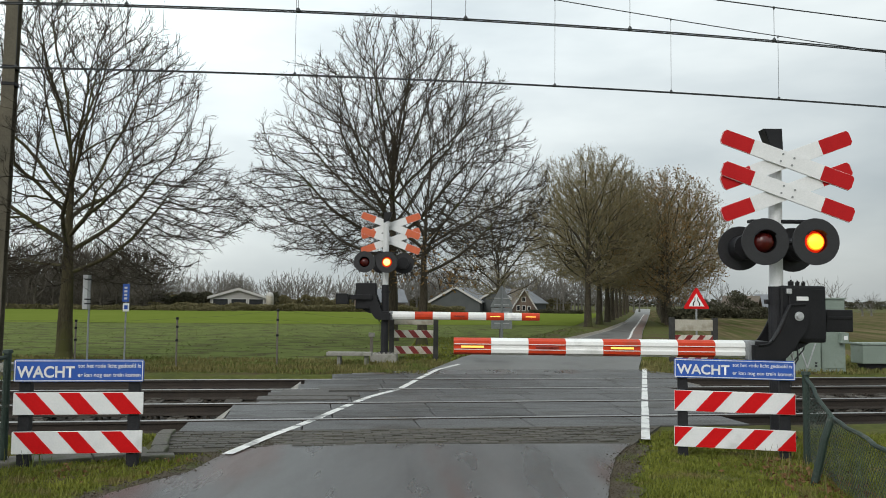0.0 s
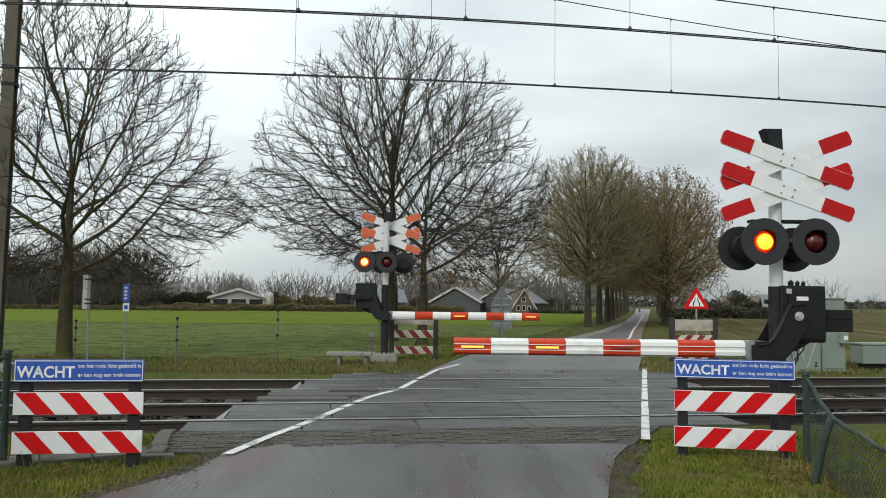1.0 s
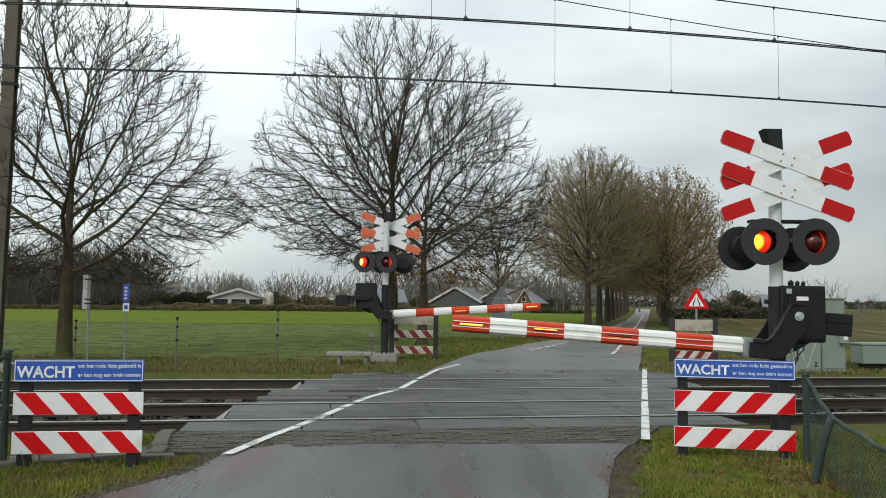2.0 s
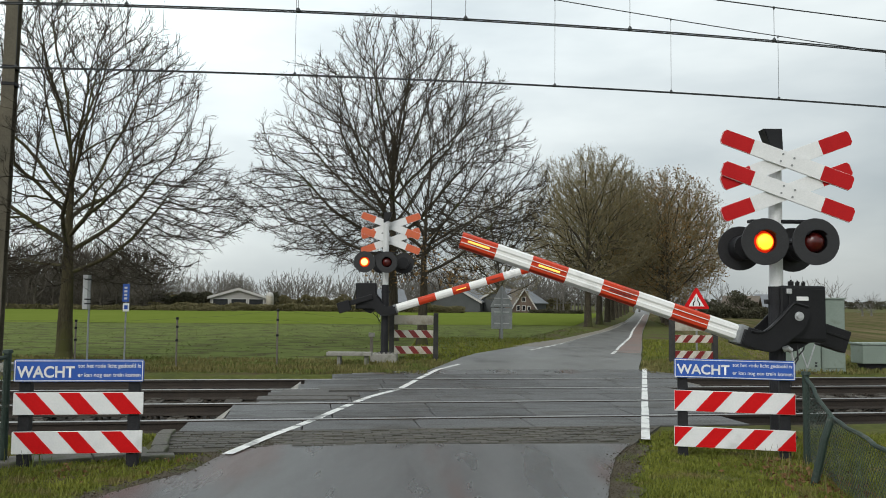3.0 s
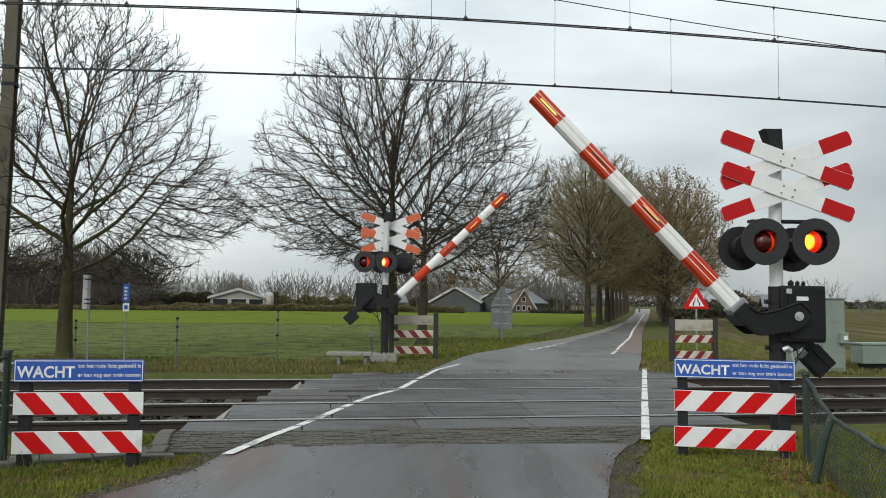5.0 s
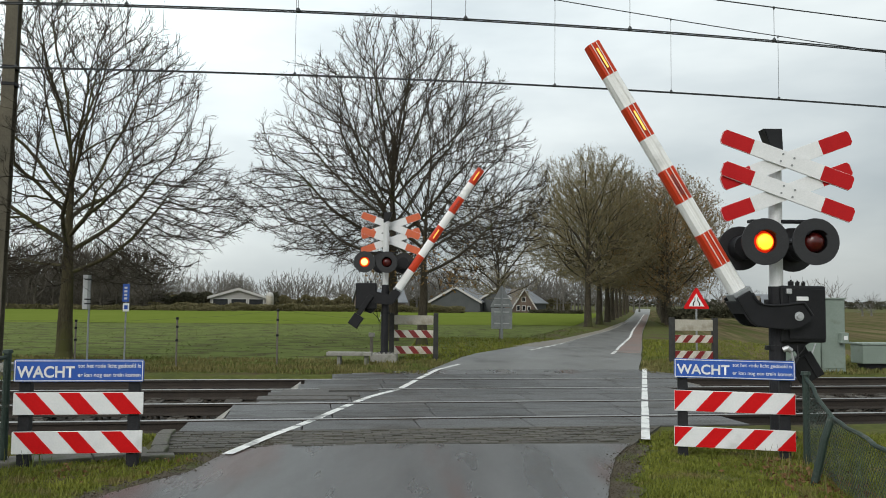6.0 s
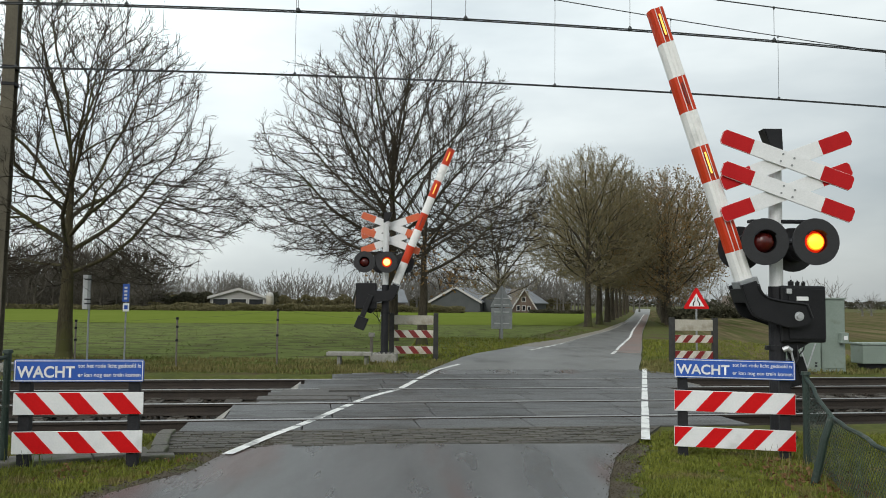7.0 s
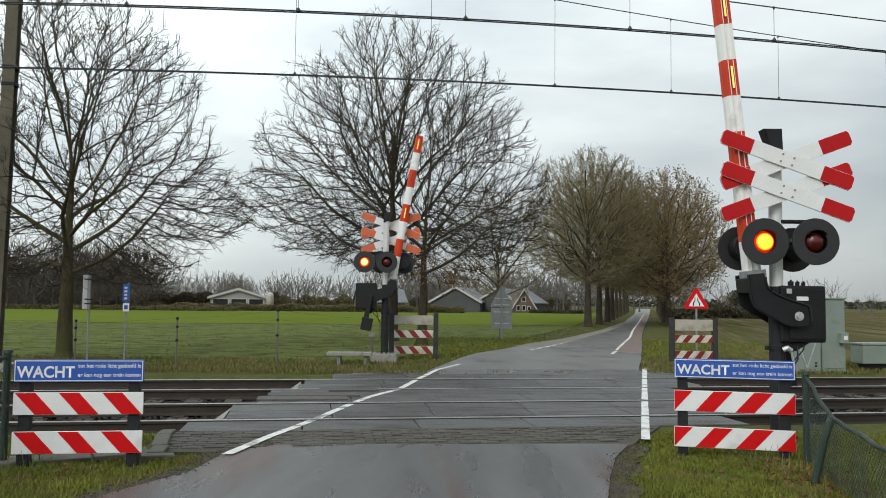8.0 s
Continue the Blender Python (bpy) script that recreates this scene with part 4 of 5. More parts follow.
# ================= trees =================
def fast_mesh(name, verts, quads, mats, smooth=True):
    me = bpy.data.meshes.new(name)
    me.vertices.add(len(verts))
    me.vertices.foreach_set("co", np.asarray(verts, dtype=np.float32).ravel())
    q = np.asarray(quads, dtype=np.int32)
    me.loops.add(q.size)
    me.loops.foreach_set("vertex_index", q.ravel())
    me.polygons.add(len(q))
    me.polygons.foreach_set("loop_start", np.arange(0, q.size, q.shape[1], dtype=np.int32))
    for m in mats if isinstance(mats, (list, tuple)) else [mats]:
        me.materials.append(m)
    me.update()
    me.validate()
    if smooth:
        me.shade_smooth()
    return me


def tubes(segs, sides):
    """Open tapered tubes for many segments (x0 y0 z0 x1 y1 z1 r0 r1)."""
    s = np.asarray(segs, dtype=np.float64)
    a, b, r0, r1 = s[:, :3], s[:, 3:6], s[:, 6:7], s[:, 7:8]
    d = b - a
    d /= np.linalg.norm(d, axis=1, keepdims=True) + 1e-9
    ref = np.where(np.abs(d[:, 2:3]) > 0.9, np.array([[1.0, 0, 0]]), np.array([[0, 0, 1.0]]))
    e = np.cross(d, ref)
    e /= np.linalg.norm(e, axis=1, keepdims=True) + 1e-9
    g = np.cross(d, e)
    verts = np.empty((len(s), 2, sides, 3))
    for j in range(sides):
        w = e * math.cos(2 * math.pi * j / sides) + g * math.sin(2 * math.pi * j / sides)
        verts[:, 0, j], verts[:, 1, j] = a + w * r0, b + w * r1
    base = np.arange(len(s))[:, None] * 2 * sides
    quads = np.stack([np.concatenate([base + j, base + (j + 1) % sides, base + sides + (j + 1) % sides, base + sides + j], axis=1) for j in range(sides)], axis=1)
    return verts.reshape(-1, 3), quads.reshape(-1, 4)


def colony(seed, height, spread, trunk_r, fork, n_points, centre, lean=(0.0, 0.0), n_limbs=11, reach_k=0.5, down=None, cone=2.0, step=0.2, near=2.4, kill=0.42, tip_r=0.0055, twigs_per=2, twig_len=0.55, first=(18, 80)):
    """A bare tree whose limbs share out the room inside a domed crown. Returns limb and twig segments, and twig ends."""
    rng = np.random.default_rng(seed)
    up_r, down_r = height - centre, down or centre - fork * 0.9

    def level(p):
        t = (p[:, 2] - centre) / np.where(p[:, 2] > centre, up_r, down_r)
        lump = 0.10 * np.sin(p[:, 0] * 1.7 + seed) * np.sin(p[:, 1] * 1.5 + 2 * seed) + 0.08 * np.sin(p[:, 2] * 2.3 + p[:, 0] * 1.1 + seed)
        return ((p[:, 0] - lean[0] * p[:, 2]) ** 2 + (p[:, 1] - lean[1] * p[:, 2]) ** 2) / spread ** 2 + np.where(t > 0, np.abs(t) ** cone, t * t) + lump

    cloud = rng.uniform((-spread * 1.1, -spread * 1.1, centre - down_r), (spread * 1.1, spread * 1.1, height), (n_points * 5, 3))
    lv = level(cloud)
    cloud = cloud[(lv < 1) & (rng.uniform(0, 1, len(lv)) < 0.3 + 0.7 * np.clip(lv, 0, 1))][:n_points]
    # trunk and first limbs
    pos, parent = [np.array((0.0, 0.0, -0.1))], [-1]
    top = fork + (height - fork) * 0.45
    n = int(top / step)
    for i in range(1, n + 1):
        z = top * i / n
        w = 0.05 * z ** 0.8
        pos.append(np.array((lean[0] * z + w * noise.noise((z * 0.45, seed, 0)), lean[1] * z + w * noise.noise((z * 0.45, 9, seed)), z)))
        parent.append(i - 1)
    trunk_n = len(pos)
    for k in range(n_limbs):
        f = (k + 0.5) / n_limbs
        i = min(int((fork + (top - fork) * f) / top * n), n)
        az = k * 2.4 + rng.uniform(-0.4, 0.4)
        el = radians(first[0] + (first[1] - first[0]) * f + rng.uniform(-7, 7))
        d = np.array((math.cos(az) * math.cos(el), math.sin(az) * math.cos(el), math.sin(el)))
        probe = pos[i] + d * np.linspace(0.1, height, 60)[:, None]
        out_at = np.argmax(level(probe) > 1)
        length = (0.1 + (height - 0.1) * max(out_at, 4) / 59) * reach_k
        last, here = i, pos[i].copy()
        for _ in range(int(length / step)):
            d = d + rng.normal(0, 0.06, 3) + np.array((0, 0, 0.012))
            d /= np.linalg.norm(d)
            here = here + d * step
            pos.append(here.copy()), parent.append(last)
            last = len(pos) - 1
    P = np.zeros((60000, 3))
    par = np.full(60000, -1, dtype=np.int64)
    m = len(pos)
    P[:m], par[:m] = np.array(pos), parent
    best, who = np.full(len(cloud), 1e9), np.zeros(len(cloud), dtype=np.int64)

    def meet(lo, hi):
        for j in range(lo, hi, 400):
            k = min(hi, j + 400)
            d2 = ((cloud[:, None, :] - P[None, j:k, :]) ** 2).sum(2)
            i = d2.argmin(1)
            v = d2[np.arange(len(cloud)), i]
            ok = v < best
            best[ok], who[ok] = v[ok], i[ok] + j

    meet(int(fork / top * n), m)
    who[best > 1e8] = 0
    root = np.array((lean[0] * fork, lean[1] * fork, fork + 0.12 * (height - fork)))
    turn = 0.15
    for _ in range(140):
        alive = best > kill ** 2
        act = alive & (best < near ** 2)
        if not act.any() or m > 55000:
            break
        way = cloud[act] - P[who[act]]
        way /= np.linalg.norm(way, axis=1, keepdims=True)
        out_way = P[who[act]] - root
        out_way /= np.linalg.norm(out_way, axis=1, keepdims=True) + 1e-6
        # a tip does not turn back for what lies behind it
        ahead = (way * out_way).sum(1) > turn
        if not ahead.any():
            break
        ids, inv = np.unique(who[act][ahead], return_inverse=True)
        total = np.zeros((len(ids), 3))
        np.add.at(total, inv, way[ahead])
        total /= np.linalg.norm(total, axis=1, keepdims=True) + 1e-6
        out_way = P[ids] - root
        out_way /= np.linalg.norm(out_way, axis=1, keepdims=True) + 1e-6
        old = P[ids] - P[par[ids]]
        old /= np.linalg.norm(old, axis=1, keepdims=True) + 1e-6
        total = total + 0.5 * old + 0.3 * out_way + rng.normal(0, 0.11, total.shape) + np.array((0, 0, 0.05))
        total /= np.linalg.norm(total, axis=1, keepdims=True) + 1e-6
        k = len(ids)
        P[m:m + k], par[m:m + k] = P[ids] + total * step, ids
        meet(m, m + k)
        m += k
        # now and then a hard point is given up
        best[alive & (best < (kill + 0.12) ** 2) & (rng.uniform(0, 1, len(best)) < 0.15)] = 0.0
    P, par = P[:m], par[:m]
    # soften the kinks
    kids = np.bincount(par[1:], minlength=m)
    for _ in range(2):
        Q = P.copy()
        acc = np.zeros((m, 3))
        np.add.at(acc, par[1:], P[1:])
        ok = (kids > 0) & (par >= 0) & (np.arange(m) >= trunk_n)
        Q[ok] = 0.5 * P[ok] + 0.25 * P[par[ok]] + 0.25 * acc[ok] / kids[ok][:, None]
        P = Q
    # girth from the twigs that each piece carries
    load = np.where(kids == 0, 1.0, 0.0)
    for i in range(m - 1, 0, -1):
        load[par[i]] += load[i]
    rad = tip_r * np.maximum(load, 1.0) ** 0.45
    w = np.arange(trunk_n) / trunk_n
    rad = np.minimum(rad, trunk_r * 0.5)
    rad[:trunk_n] = trunk_r * (1 - w) ** 0.8 * (1 - 0.25 * w) + np.maximum(rad[trunk_n - 1], 0.012) * w
    rad[0] *= 1.25
    i = np.arange(1, m)
    start = np.where((i >= trunk_n) & (rad[par[i]] > 1.8 * rad[i]), rad[i] * 1.25, rad[par[i]])
    seg = np.column_stack([P[par[i]], P[i], start, rad[i]])
    thick = rad[i] > 0.02
    limbs, fine = seg[thick], [seg[~thick]]
    # small twigs on all the thin pieces
    src = i[(rad[i] < 0.022) & (level(P[i]) < 1.12)]
    src = np.repeat(src, twigs_per)
    way = P[src] - P[par[src]]
    way /= np.linalg.norm(way, axis=1, keepdims=True) + 1e-6
    tips = []
    a, r, length = P[src], np.full(len(src), tip_r * 0.8), twig_len * rng.uniform(0.4, 1.1, len(src))
    for gen in range(2):
        d = way + rng.normal(0, 0.5, way.shape) + np.array((0, 0, 0.12))
        d /= np.linalg.norm(d, axis=1, keepdims=True)
        b = a + d * length[:, None] * 0.55
        d2 = d + rng.normal(0, 0.22, d.shape) + np.array((0, 0, 0.1))
        d2 /= np.linalg.norm(d2, axis=1, keepdims=True)
        c = b + d2 * length[:, None] * 0.45
        fine += [np.column_stack([a, b, r, r * 0.8]), np.column_stack([b, c, r * 0.8, r * 0.5])]
        tips.append(c)
        a, way, r, length = b, d, r * 0.8, length * 0.6
    return limbs, np.concatenate(fine), np.concatenate(tips)


def leaf_cards(points, n_each, size, spread, seed):
    """Small curled leaves, each a bent pair of faces."""
    rng = np.random.default_rng(seed)
    p = np.repeat(np.asarray(points)[:, :3], n_each, axis=0)
    p = p + rng.normal(0, spread, p.shape)
    n = len(p)
    a = rng.normal(size=(n, 3))
    a /= np.linalg.norm(a, axis=1, keepdims=True)
    b = np.cross(a, rng.normal(size=(n, 3)))
    b /= np.linalg.norm(b, axis=1, keepdims=True)
    c = np.cross(a, b)
    s = size * rng.uniform(0.6, 1.3, (n, 1))
    verts = np.stack([p - a * s, p + b * s * 0.55 + c * s * 0.2, p + a * s, p - b * s * 0.55 + c * s * 0.2], axis=1).reshape(-1, 3)
    quads = np.arange(n * 4).reshape(-1, 4)
    return verts, quads


def tree(m, name, label, group, grown, bark, twig, leaves=None):
    ob = thing(name, m, label, "tree", group)
    limbs, twigs, tips = grown
    me = fast_mesh("trunk", *tubes(limbs, 8), bark)
    t = new("trunk", me)
    t.parent = ob
    t["label"] = "trunk with its limbs"
    me = fast_mesh("crown", *tubes(twigs, 3), twig)
    c = new("crown", me)
    c.parent = ob
    c["label"] = "bare fine twigs"
    if leaves:
        verts, quads, mat = leaves
        l = new("leaves", fast_mesh("leaves", verts, quads, mat, False))
        l.parent = ob
        l["label"] = "withered leaves left on the twigs"
    return ob


# the bare tree by the wire fence
tree(pose(-9.02, 19.8, 0), "bare_tree", "bare winter oak with mossy trunk behind the wire fence", "trees by the tracks",
     colony(11, 9.7, 4.3, 0.21, 2.0, 10500, 3.7, (0.002, 0), 18, 0.75, 2.0, 0.85, 0.17, 1.4, 0.25, 0.0082, 2, 0.4), M["bark_mossy"], M["twig"])
# the broad pair beyond the far mast
tree(pose(-1.9, 30.6, 0), "bare_tree", "broad bare winter oak with dense twigs in the meadow edge", "trees by the tracks",
     colony(5, 12.0, 5.75, 0.27, 2.9, 11500, 5.3, (0.008, 0), 24, 0.75, 2.9, 1.2, 0.2, 1.6, 0.29, 0.0098, 2, 0.42), M["bark"], M["twig"])
g3 = colony(23, 8.2, 4.2, 0.19, 2.4, 4600, 4.3, (0.02, 0), 14, 0.7, 2.4, 2.0, 0.2, 1.6, 0.3, 0.0095, 2, 0.42)
low = [t for t in g3[2] if t[2] < 3.7 and math.hypot(t[0], t[1]) < 2.0]
tree(pose(-0.68, 27.8, 0), "bare_tree", "bare oak with brown withered leaves on its low twigs", "trees by the tracks", g3, M["bark"], M["twig"],
     (*leaf_cards(low, 1, 0.055, 0.12, 3), M["leaf_brown"]))
# the thinner tree behind the road sign
tree(pose(3.3, 49.5, 0), "bare_tree", "slender bare grey tree standing in the meadow", "trees by the tracks",
     colony(31, 8.3, 3.2, 0.15, 1.7, 4200, 4.4, (0, 0), 14, 0.7, 2.9, 1.8, 0.22, 1.6, 0.28, 0.011, 2, 0.42), M["bark"], M["twig_olive"])

# the avenue
ga = colony(41, 11.3, 4.2, 0.27, 2.7, 8000, 5.8, (0, 0), 18, 0.7, 3.2, 2.0, 0.24, 1.5, 0.31, 0.0125, 3, 0.5)
av_left = tree(pose(9.3, 52.7, 0, 0, 0, 20), "avenue_tree", "olive brown winter tree of the lane avenue", "avenue trees along the lane", ga, M["bark"], M["twig_olive"],
               (*leaf_cards(ga[2][::3], 1, 0.055, 0.10, 5), M["leaf_olive"]))
gb = colony(47, 11.0, 4.2, 0.22, 1.8, 7000, 5.2, (0, 0), 18, 0.7, 3.6, 2.0, 0.24, 1.5, 0.32, 0.0125, 3, 0.5)
av_right = tree(pose(16.0, 58.5, 0, 0, 0, 75), "avenue_tree", "avenue tree still holding brown withered leaves", "avenue trees along the lane", gb, M["bark"], M["twig_olive"],
                (*leaf_cards(gb[2][::2], 1, 0.075, 0.16, 6), M["leaf_brown"]))


def along(line, y):
    ys = [p[1] for p in line]
    return float(np.interp(y, ys, [p[0] for p in line]))


AV_OLIVE, AV_BROWN = "olive brown winter tree of the lane avenue", "avenue tree still holding brown withered leaves"
for i, y in enumerate((59, 66.5)):
    copy_thing(av_left, pose(along(FAR_L, y) - 1.3, y, 0, 0, 0, 57 * i + 11))
copy_thing(av_right, pose(along(FAR_R, 66) + 1.4, 66, 0, 0, 0, 140))
gc = colony(43, 11.2, 4.2, 0.25, 2.7, 3000, 5.8, (0, 0), 14, 0.7, 3.2, 2.0, 0.34, 1.9, 0.45, 0.02, 2, 0.6)
deep_left = tree(pose(along(FAR_L, 75) - 1.3, 75, 0, 0, 0, 125), "avenue_tree", AV_OLIVE, "avenue trees along the lane", gc, M["bark"], M["twig_olive"])
deep_right = tree(pose(along(FAR_R, 75) + 1.4, 75, 0, 0, 0, 223), "avenue_tree", AV_BROWN, "avenue trees along the lane", gc, M["bark"], M["twig_olive"],
                  (*leaf_cards(gc[2][::3], 1, 0.07, 0.16, 6), M["leaf_brown"]))
for i, y in enumerate((85, 97, 111, 128, 150)):
    copy_thing(deep_left, pose(along(FAR_L, y) - 1.3, y, 0, 0, 0, 57 * i + 180))
for i, y in enumerate((86, 99, 114, 132, 152)):
    copy_thing(deep_right, pose(along(FAR_R, y) + 1.4, y, 0, 0, 0, 83 * i + 300))


def woods(name, label, spots, seed, height, mat, n_points=170, step=0.5, tip=0.02):
    """A far wood in one piece: many coarse bare trees."""
    rng = random.Random(seed)
    forms = []
    for k in range(4):
        li, tw, _ = colony(100 + seed * 7 + k, height, height * (0.40 + 0.04 * k), 0.2, height * 0.16, n_points, height * 0.52, (0, 0), 12, 0.55, height * 0.42, 1.8, step, 2.4, step * 0.95, tip, 2, 0.8, (5, 75))
        forms.append(np.concatenate([li, tw]))
    allsegs = []
    for x, y, k in spots:
        s = forms[rng.randrange(4)].copy()
        a, sc = rng.uniform(0, 6.28), k * rng.uniform(0.85, 1.15)
        c, n = math.cos(a), math.sin(a)
        for o in (0, 3):
            X, Y = s[:, o].copy(), s[:, o + 1].copy()
            s[:, o], s[:, o + 1], s[:, o + 2] = (X * c - Y * n) * sc + x, (X * n + Y * c) * sc + y, s[:, o + 2] * sc - 0.02
        allsegs.append(s)
    ob = new(name, fast_mesh(name, *tubes(np.concatenate(allsegs), 3), mat))
    return tagged(ob, label, "woods", kind="stuff")


rw = random.Random(77)
woods("far_wood", "grey brown bare wood behind the meadow", [(rw.uniform(-66, -41), rw.uniform(106, 126), rw.uniform(0.75, 1.12)) for _ in range(130)] + [(rw.uniform(-66, -38), rw.uniform(104, 112), rw.uniform(0.2, 0.42)) for _ in range(90)], 1, 9.6, M["near_wood"], 420, 0.5, 0.03)
# the treelines take the paler wood, which carries their haze in its colour
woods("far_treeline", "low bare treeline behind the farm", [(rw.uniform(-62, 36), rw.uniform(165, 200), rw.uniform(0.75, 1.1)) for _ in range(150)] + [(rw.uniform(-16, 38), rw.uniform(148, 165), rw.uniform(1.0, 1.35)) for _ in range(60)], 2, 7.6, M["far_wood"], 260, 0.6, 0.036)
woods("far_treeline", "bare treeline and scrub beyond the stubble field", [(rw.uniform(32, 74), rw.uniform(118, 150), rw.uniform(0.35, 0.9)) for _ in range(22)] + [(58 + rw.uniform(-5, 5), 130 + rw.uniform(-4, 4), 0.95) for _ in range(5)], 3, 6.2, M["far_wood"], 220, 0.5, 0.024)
woods("far_treeline", "distant treeline on the horizon, haze put into its pale colour", [(rw.uniform(120, 420), rw.uniform(480, 560), rw.uniform(0.8, 1.3)) for _ in range(70)] + [(rw.uniform(-260, 120), rw.uniform(330, 420), rw.uniform(0.9, 1.4)) for _ in range(70)], 4, 9.0, M["far_wood"], 90, 0.9, 0.07)


def hedge(name, m, length, depth, height, seed, label, dens=160, size=0.13, mat=None):
    """A clipped or wild hedge of many small leaf and twig pieces round a dark core."""
    rng = np.random.default_rng(seed)
    n = int(length * depth * dens)
    p = np.stack([rng.uniform(-length / 2, length / 2, n), rng.uniform(-depth / 2, depth / 2, n), rng.uniform(0, 1, n) ** 0.7], axis=1)
    top = height * (0.8 + 0.25 * np.sin(p[:, 0] * 1.3 + seed) * np.cos(p[:, 0] * 0.37))
    p[:, 2] *= top
    v, q = leaf_cards(p, 2, size, 0.05, seed)
    ob = new(name, fast_mesh(name, v, q, mat or M["hedge"], False))
    ob.matrix_world = m
    return tagged(ob, label, "hedge", kind="stuff")


hedge("hedge", pose(-48, 104.5, 0), 44, 3.0, 0.7, 1, "low brown undergrowth along the wood edge", 60, 0.11, M["scrub"])
hedge("hedge", pose(-52, 130, 0), 52, 3.0, 2.8, 8, "dense undergrowth behind the wood", 90, 0.2)
hedge("hedge", pose(-20, 112, 0), 46, 3.0, 1.0, 2, "brown scrub bank before the farm", mat=M["scrub"])
hedge("hedge", pose(16.2, 118, 0), 7.6, 1.6, 0.55, 3, "low dark hedge in front of the farmhouse")
hedge("hedge", pose(33.0, 92, 0), 12, 2.6, 1.35, 4, "dark hedge at the edge of the stubble field")
hedge("bush", pose(34.6, 95, 0), 3.2, 2.4, 3.0, 9, "tall dark evergreen bush behind the hedge")
hedge("bush", pose(31.2, 95, 0), 2.4, 2.0, 2.5, 11, "rounded dark bush behind the hedge")
hedge("hedge", pose(160, 470, 0), 420, 4.0, 5.0, 6, "distant grey scrub under the horizon trees", 8, 0.6)
hedge("hedge", pose(-20, 162, 0), 90, 3.0, 2.6, 7, "brown scrub behind the farm", 60, 0.2, M["scrub"])
hedge("bush", pose(16.6, 56.0, 0), 2.2, 1.6, 1.9, 5, "brown bush at the foot of the avenue")


# ================= farm =================
def farm_house(name, label, m, w, d, eaves, ridge, wall, roof, verge=None, windows=(), category="farm building"):
    """A gabled building; the gable looks to local -y."""
    ob = thing(name, m, label, category, "farm buildings")
    bm = bmesh.new()
    out = [(-w / 2, 0), (w / 2, 0), (w / 2, eaves), (0, ridge), (-w / 2, eaves)]
    slab(bm, out, 0, d)
    part("wall", bm, wall, ob)
    for s in (-1, 1):
        bm = bmesh.new()
        t = 0.18
        ov = 0.35
        sl = (ridge - eaves) / (w / 2)
        slab(bm, [(0, ridge + 0.02), (0, ridge + 0.02 + t), (s * (w / 2 + ov), eaves - sl * ov + 0.02 + t), (s * (w / 2 + ov), eaves - sl * ov + 0.02)], -0.3, d + 0.3)
        part("roof", bm, roof, ob)
        if verge:
            bm = bmesh.new()
            slab(bm, [(0, ridge - 0.1), (0, ridge + 0.26), (s * (w / 2 + ov), eaves - sl * ov + 0.26), (s * (w / 2 + ov), eaves - sl * ov - 0.1)], -0.42, -0.31)
            part("verge_board", bm, verge, ob, "pale verge board")
    for x, z, ww, hh in windows:
        bm = bmesh.new()
        box(bm, x - ww / 2 - 0.1, x + ww / 2 + 0.1, -0.08, -0.005, z - 0.1, z + hh + 0.1)
        win = part("window", bm, M["roof_white"], ob, "white framed window")
        bm = bmesh.new()
        box(bm, x - ww / 2, x + ww / 2, -0.11, -0.085, z, z + hh)
        part("pane", bm, M["glass_dark"], win)
    return ob


farm_house("barn", "dark green barn with pale verge boards", pose(2.0, 128, 0, 0, 0, -9), 7.6, 22, 1.55, 3.7, M["wall_dark"], M["roof_grey"], M["roof_white"])
farm_house("barn", "grey roofed barn next to another barn", pose(8.6, 131, 0, 0, 0, -22), 6.6, 18, 1.5, 3.6, M["wall_dark"], M["roof_grey"], M["roof_white"])
farm_house("barn", "grey roofed shed half hidden behind trees", pose(-13.2, 128, 0, 0, 0, -74), 6.0, 7, 1.4, 3.2, M["wall_brick"], M["roof_grey"])
farm_house("farmhouse", "brick farmhouse with steep brown roof and white windows", pose(12.5, 127, 0, 0, 0, 10), 3.5, 7, 0.8, 3.5, M["wall_brick"], M["roof_tile"], M["roof_white"], ((-0.85, 0.3, 0.4, 0.7), (0.0, 0.3, 0.4, 0.7), (0.85, 0.3, 0.35, 0.6), (0, 1.7, 0.5, 0.6)), "house")
farm_house("barn", "open barn with broad low pale gable behind scrub", pose(-30.2, 122, 0, 0, 0, 14), 8.0, 14.0, 1.75, 2.95, M["shed_front"], M["roof_white"], M["roof_white"], ((-2.5, 0.1, 2.1, 1.45), (0.1, 0.1, 2.1, 1.45), (2.6, 0.1, 2.0, 1.45)))
farm_house("farmhouse", "dark roofed house among bushes beyond the stubble", pose(40.5, 106, 0, 0, 0, 60), 3.6, 4.0, 1.1, 2.5, M["wall_brick"], M["roof_tile"], None, (), "house")
farm_house("farmhouse", "low grey house beyond the stubble field", pose(48, 112, 0, 0, 0, 70), 4.0, 5.0, 1.2, 2.8, M["wall_brick"], M["roof_grey"], None, ((0, 0.5, 0.8, 0.8),), "house")


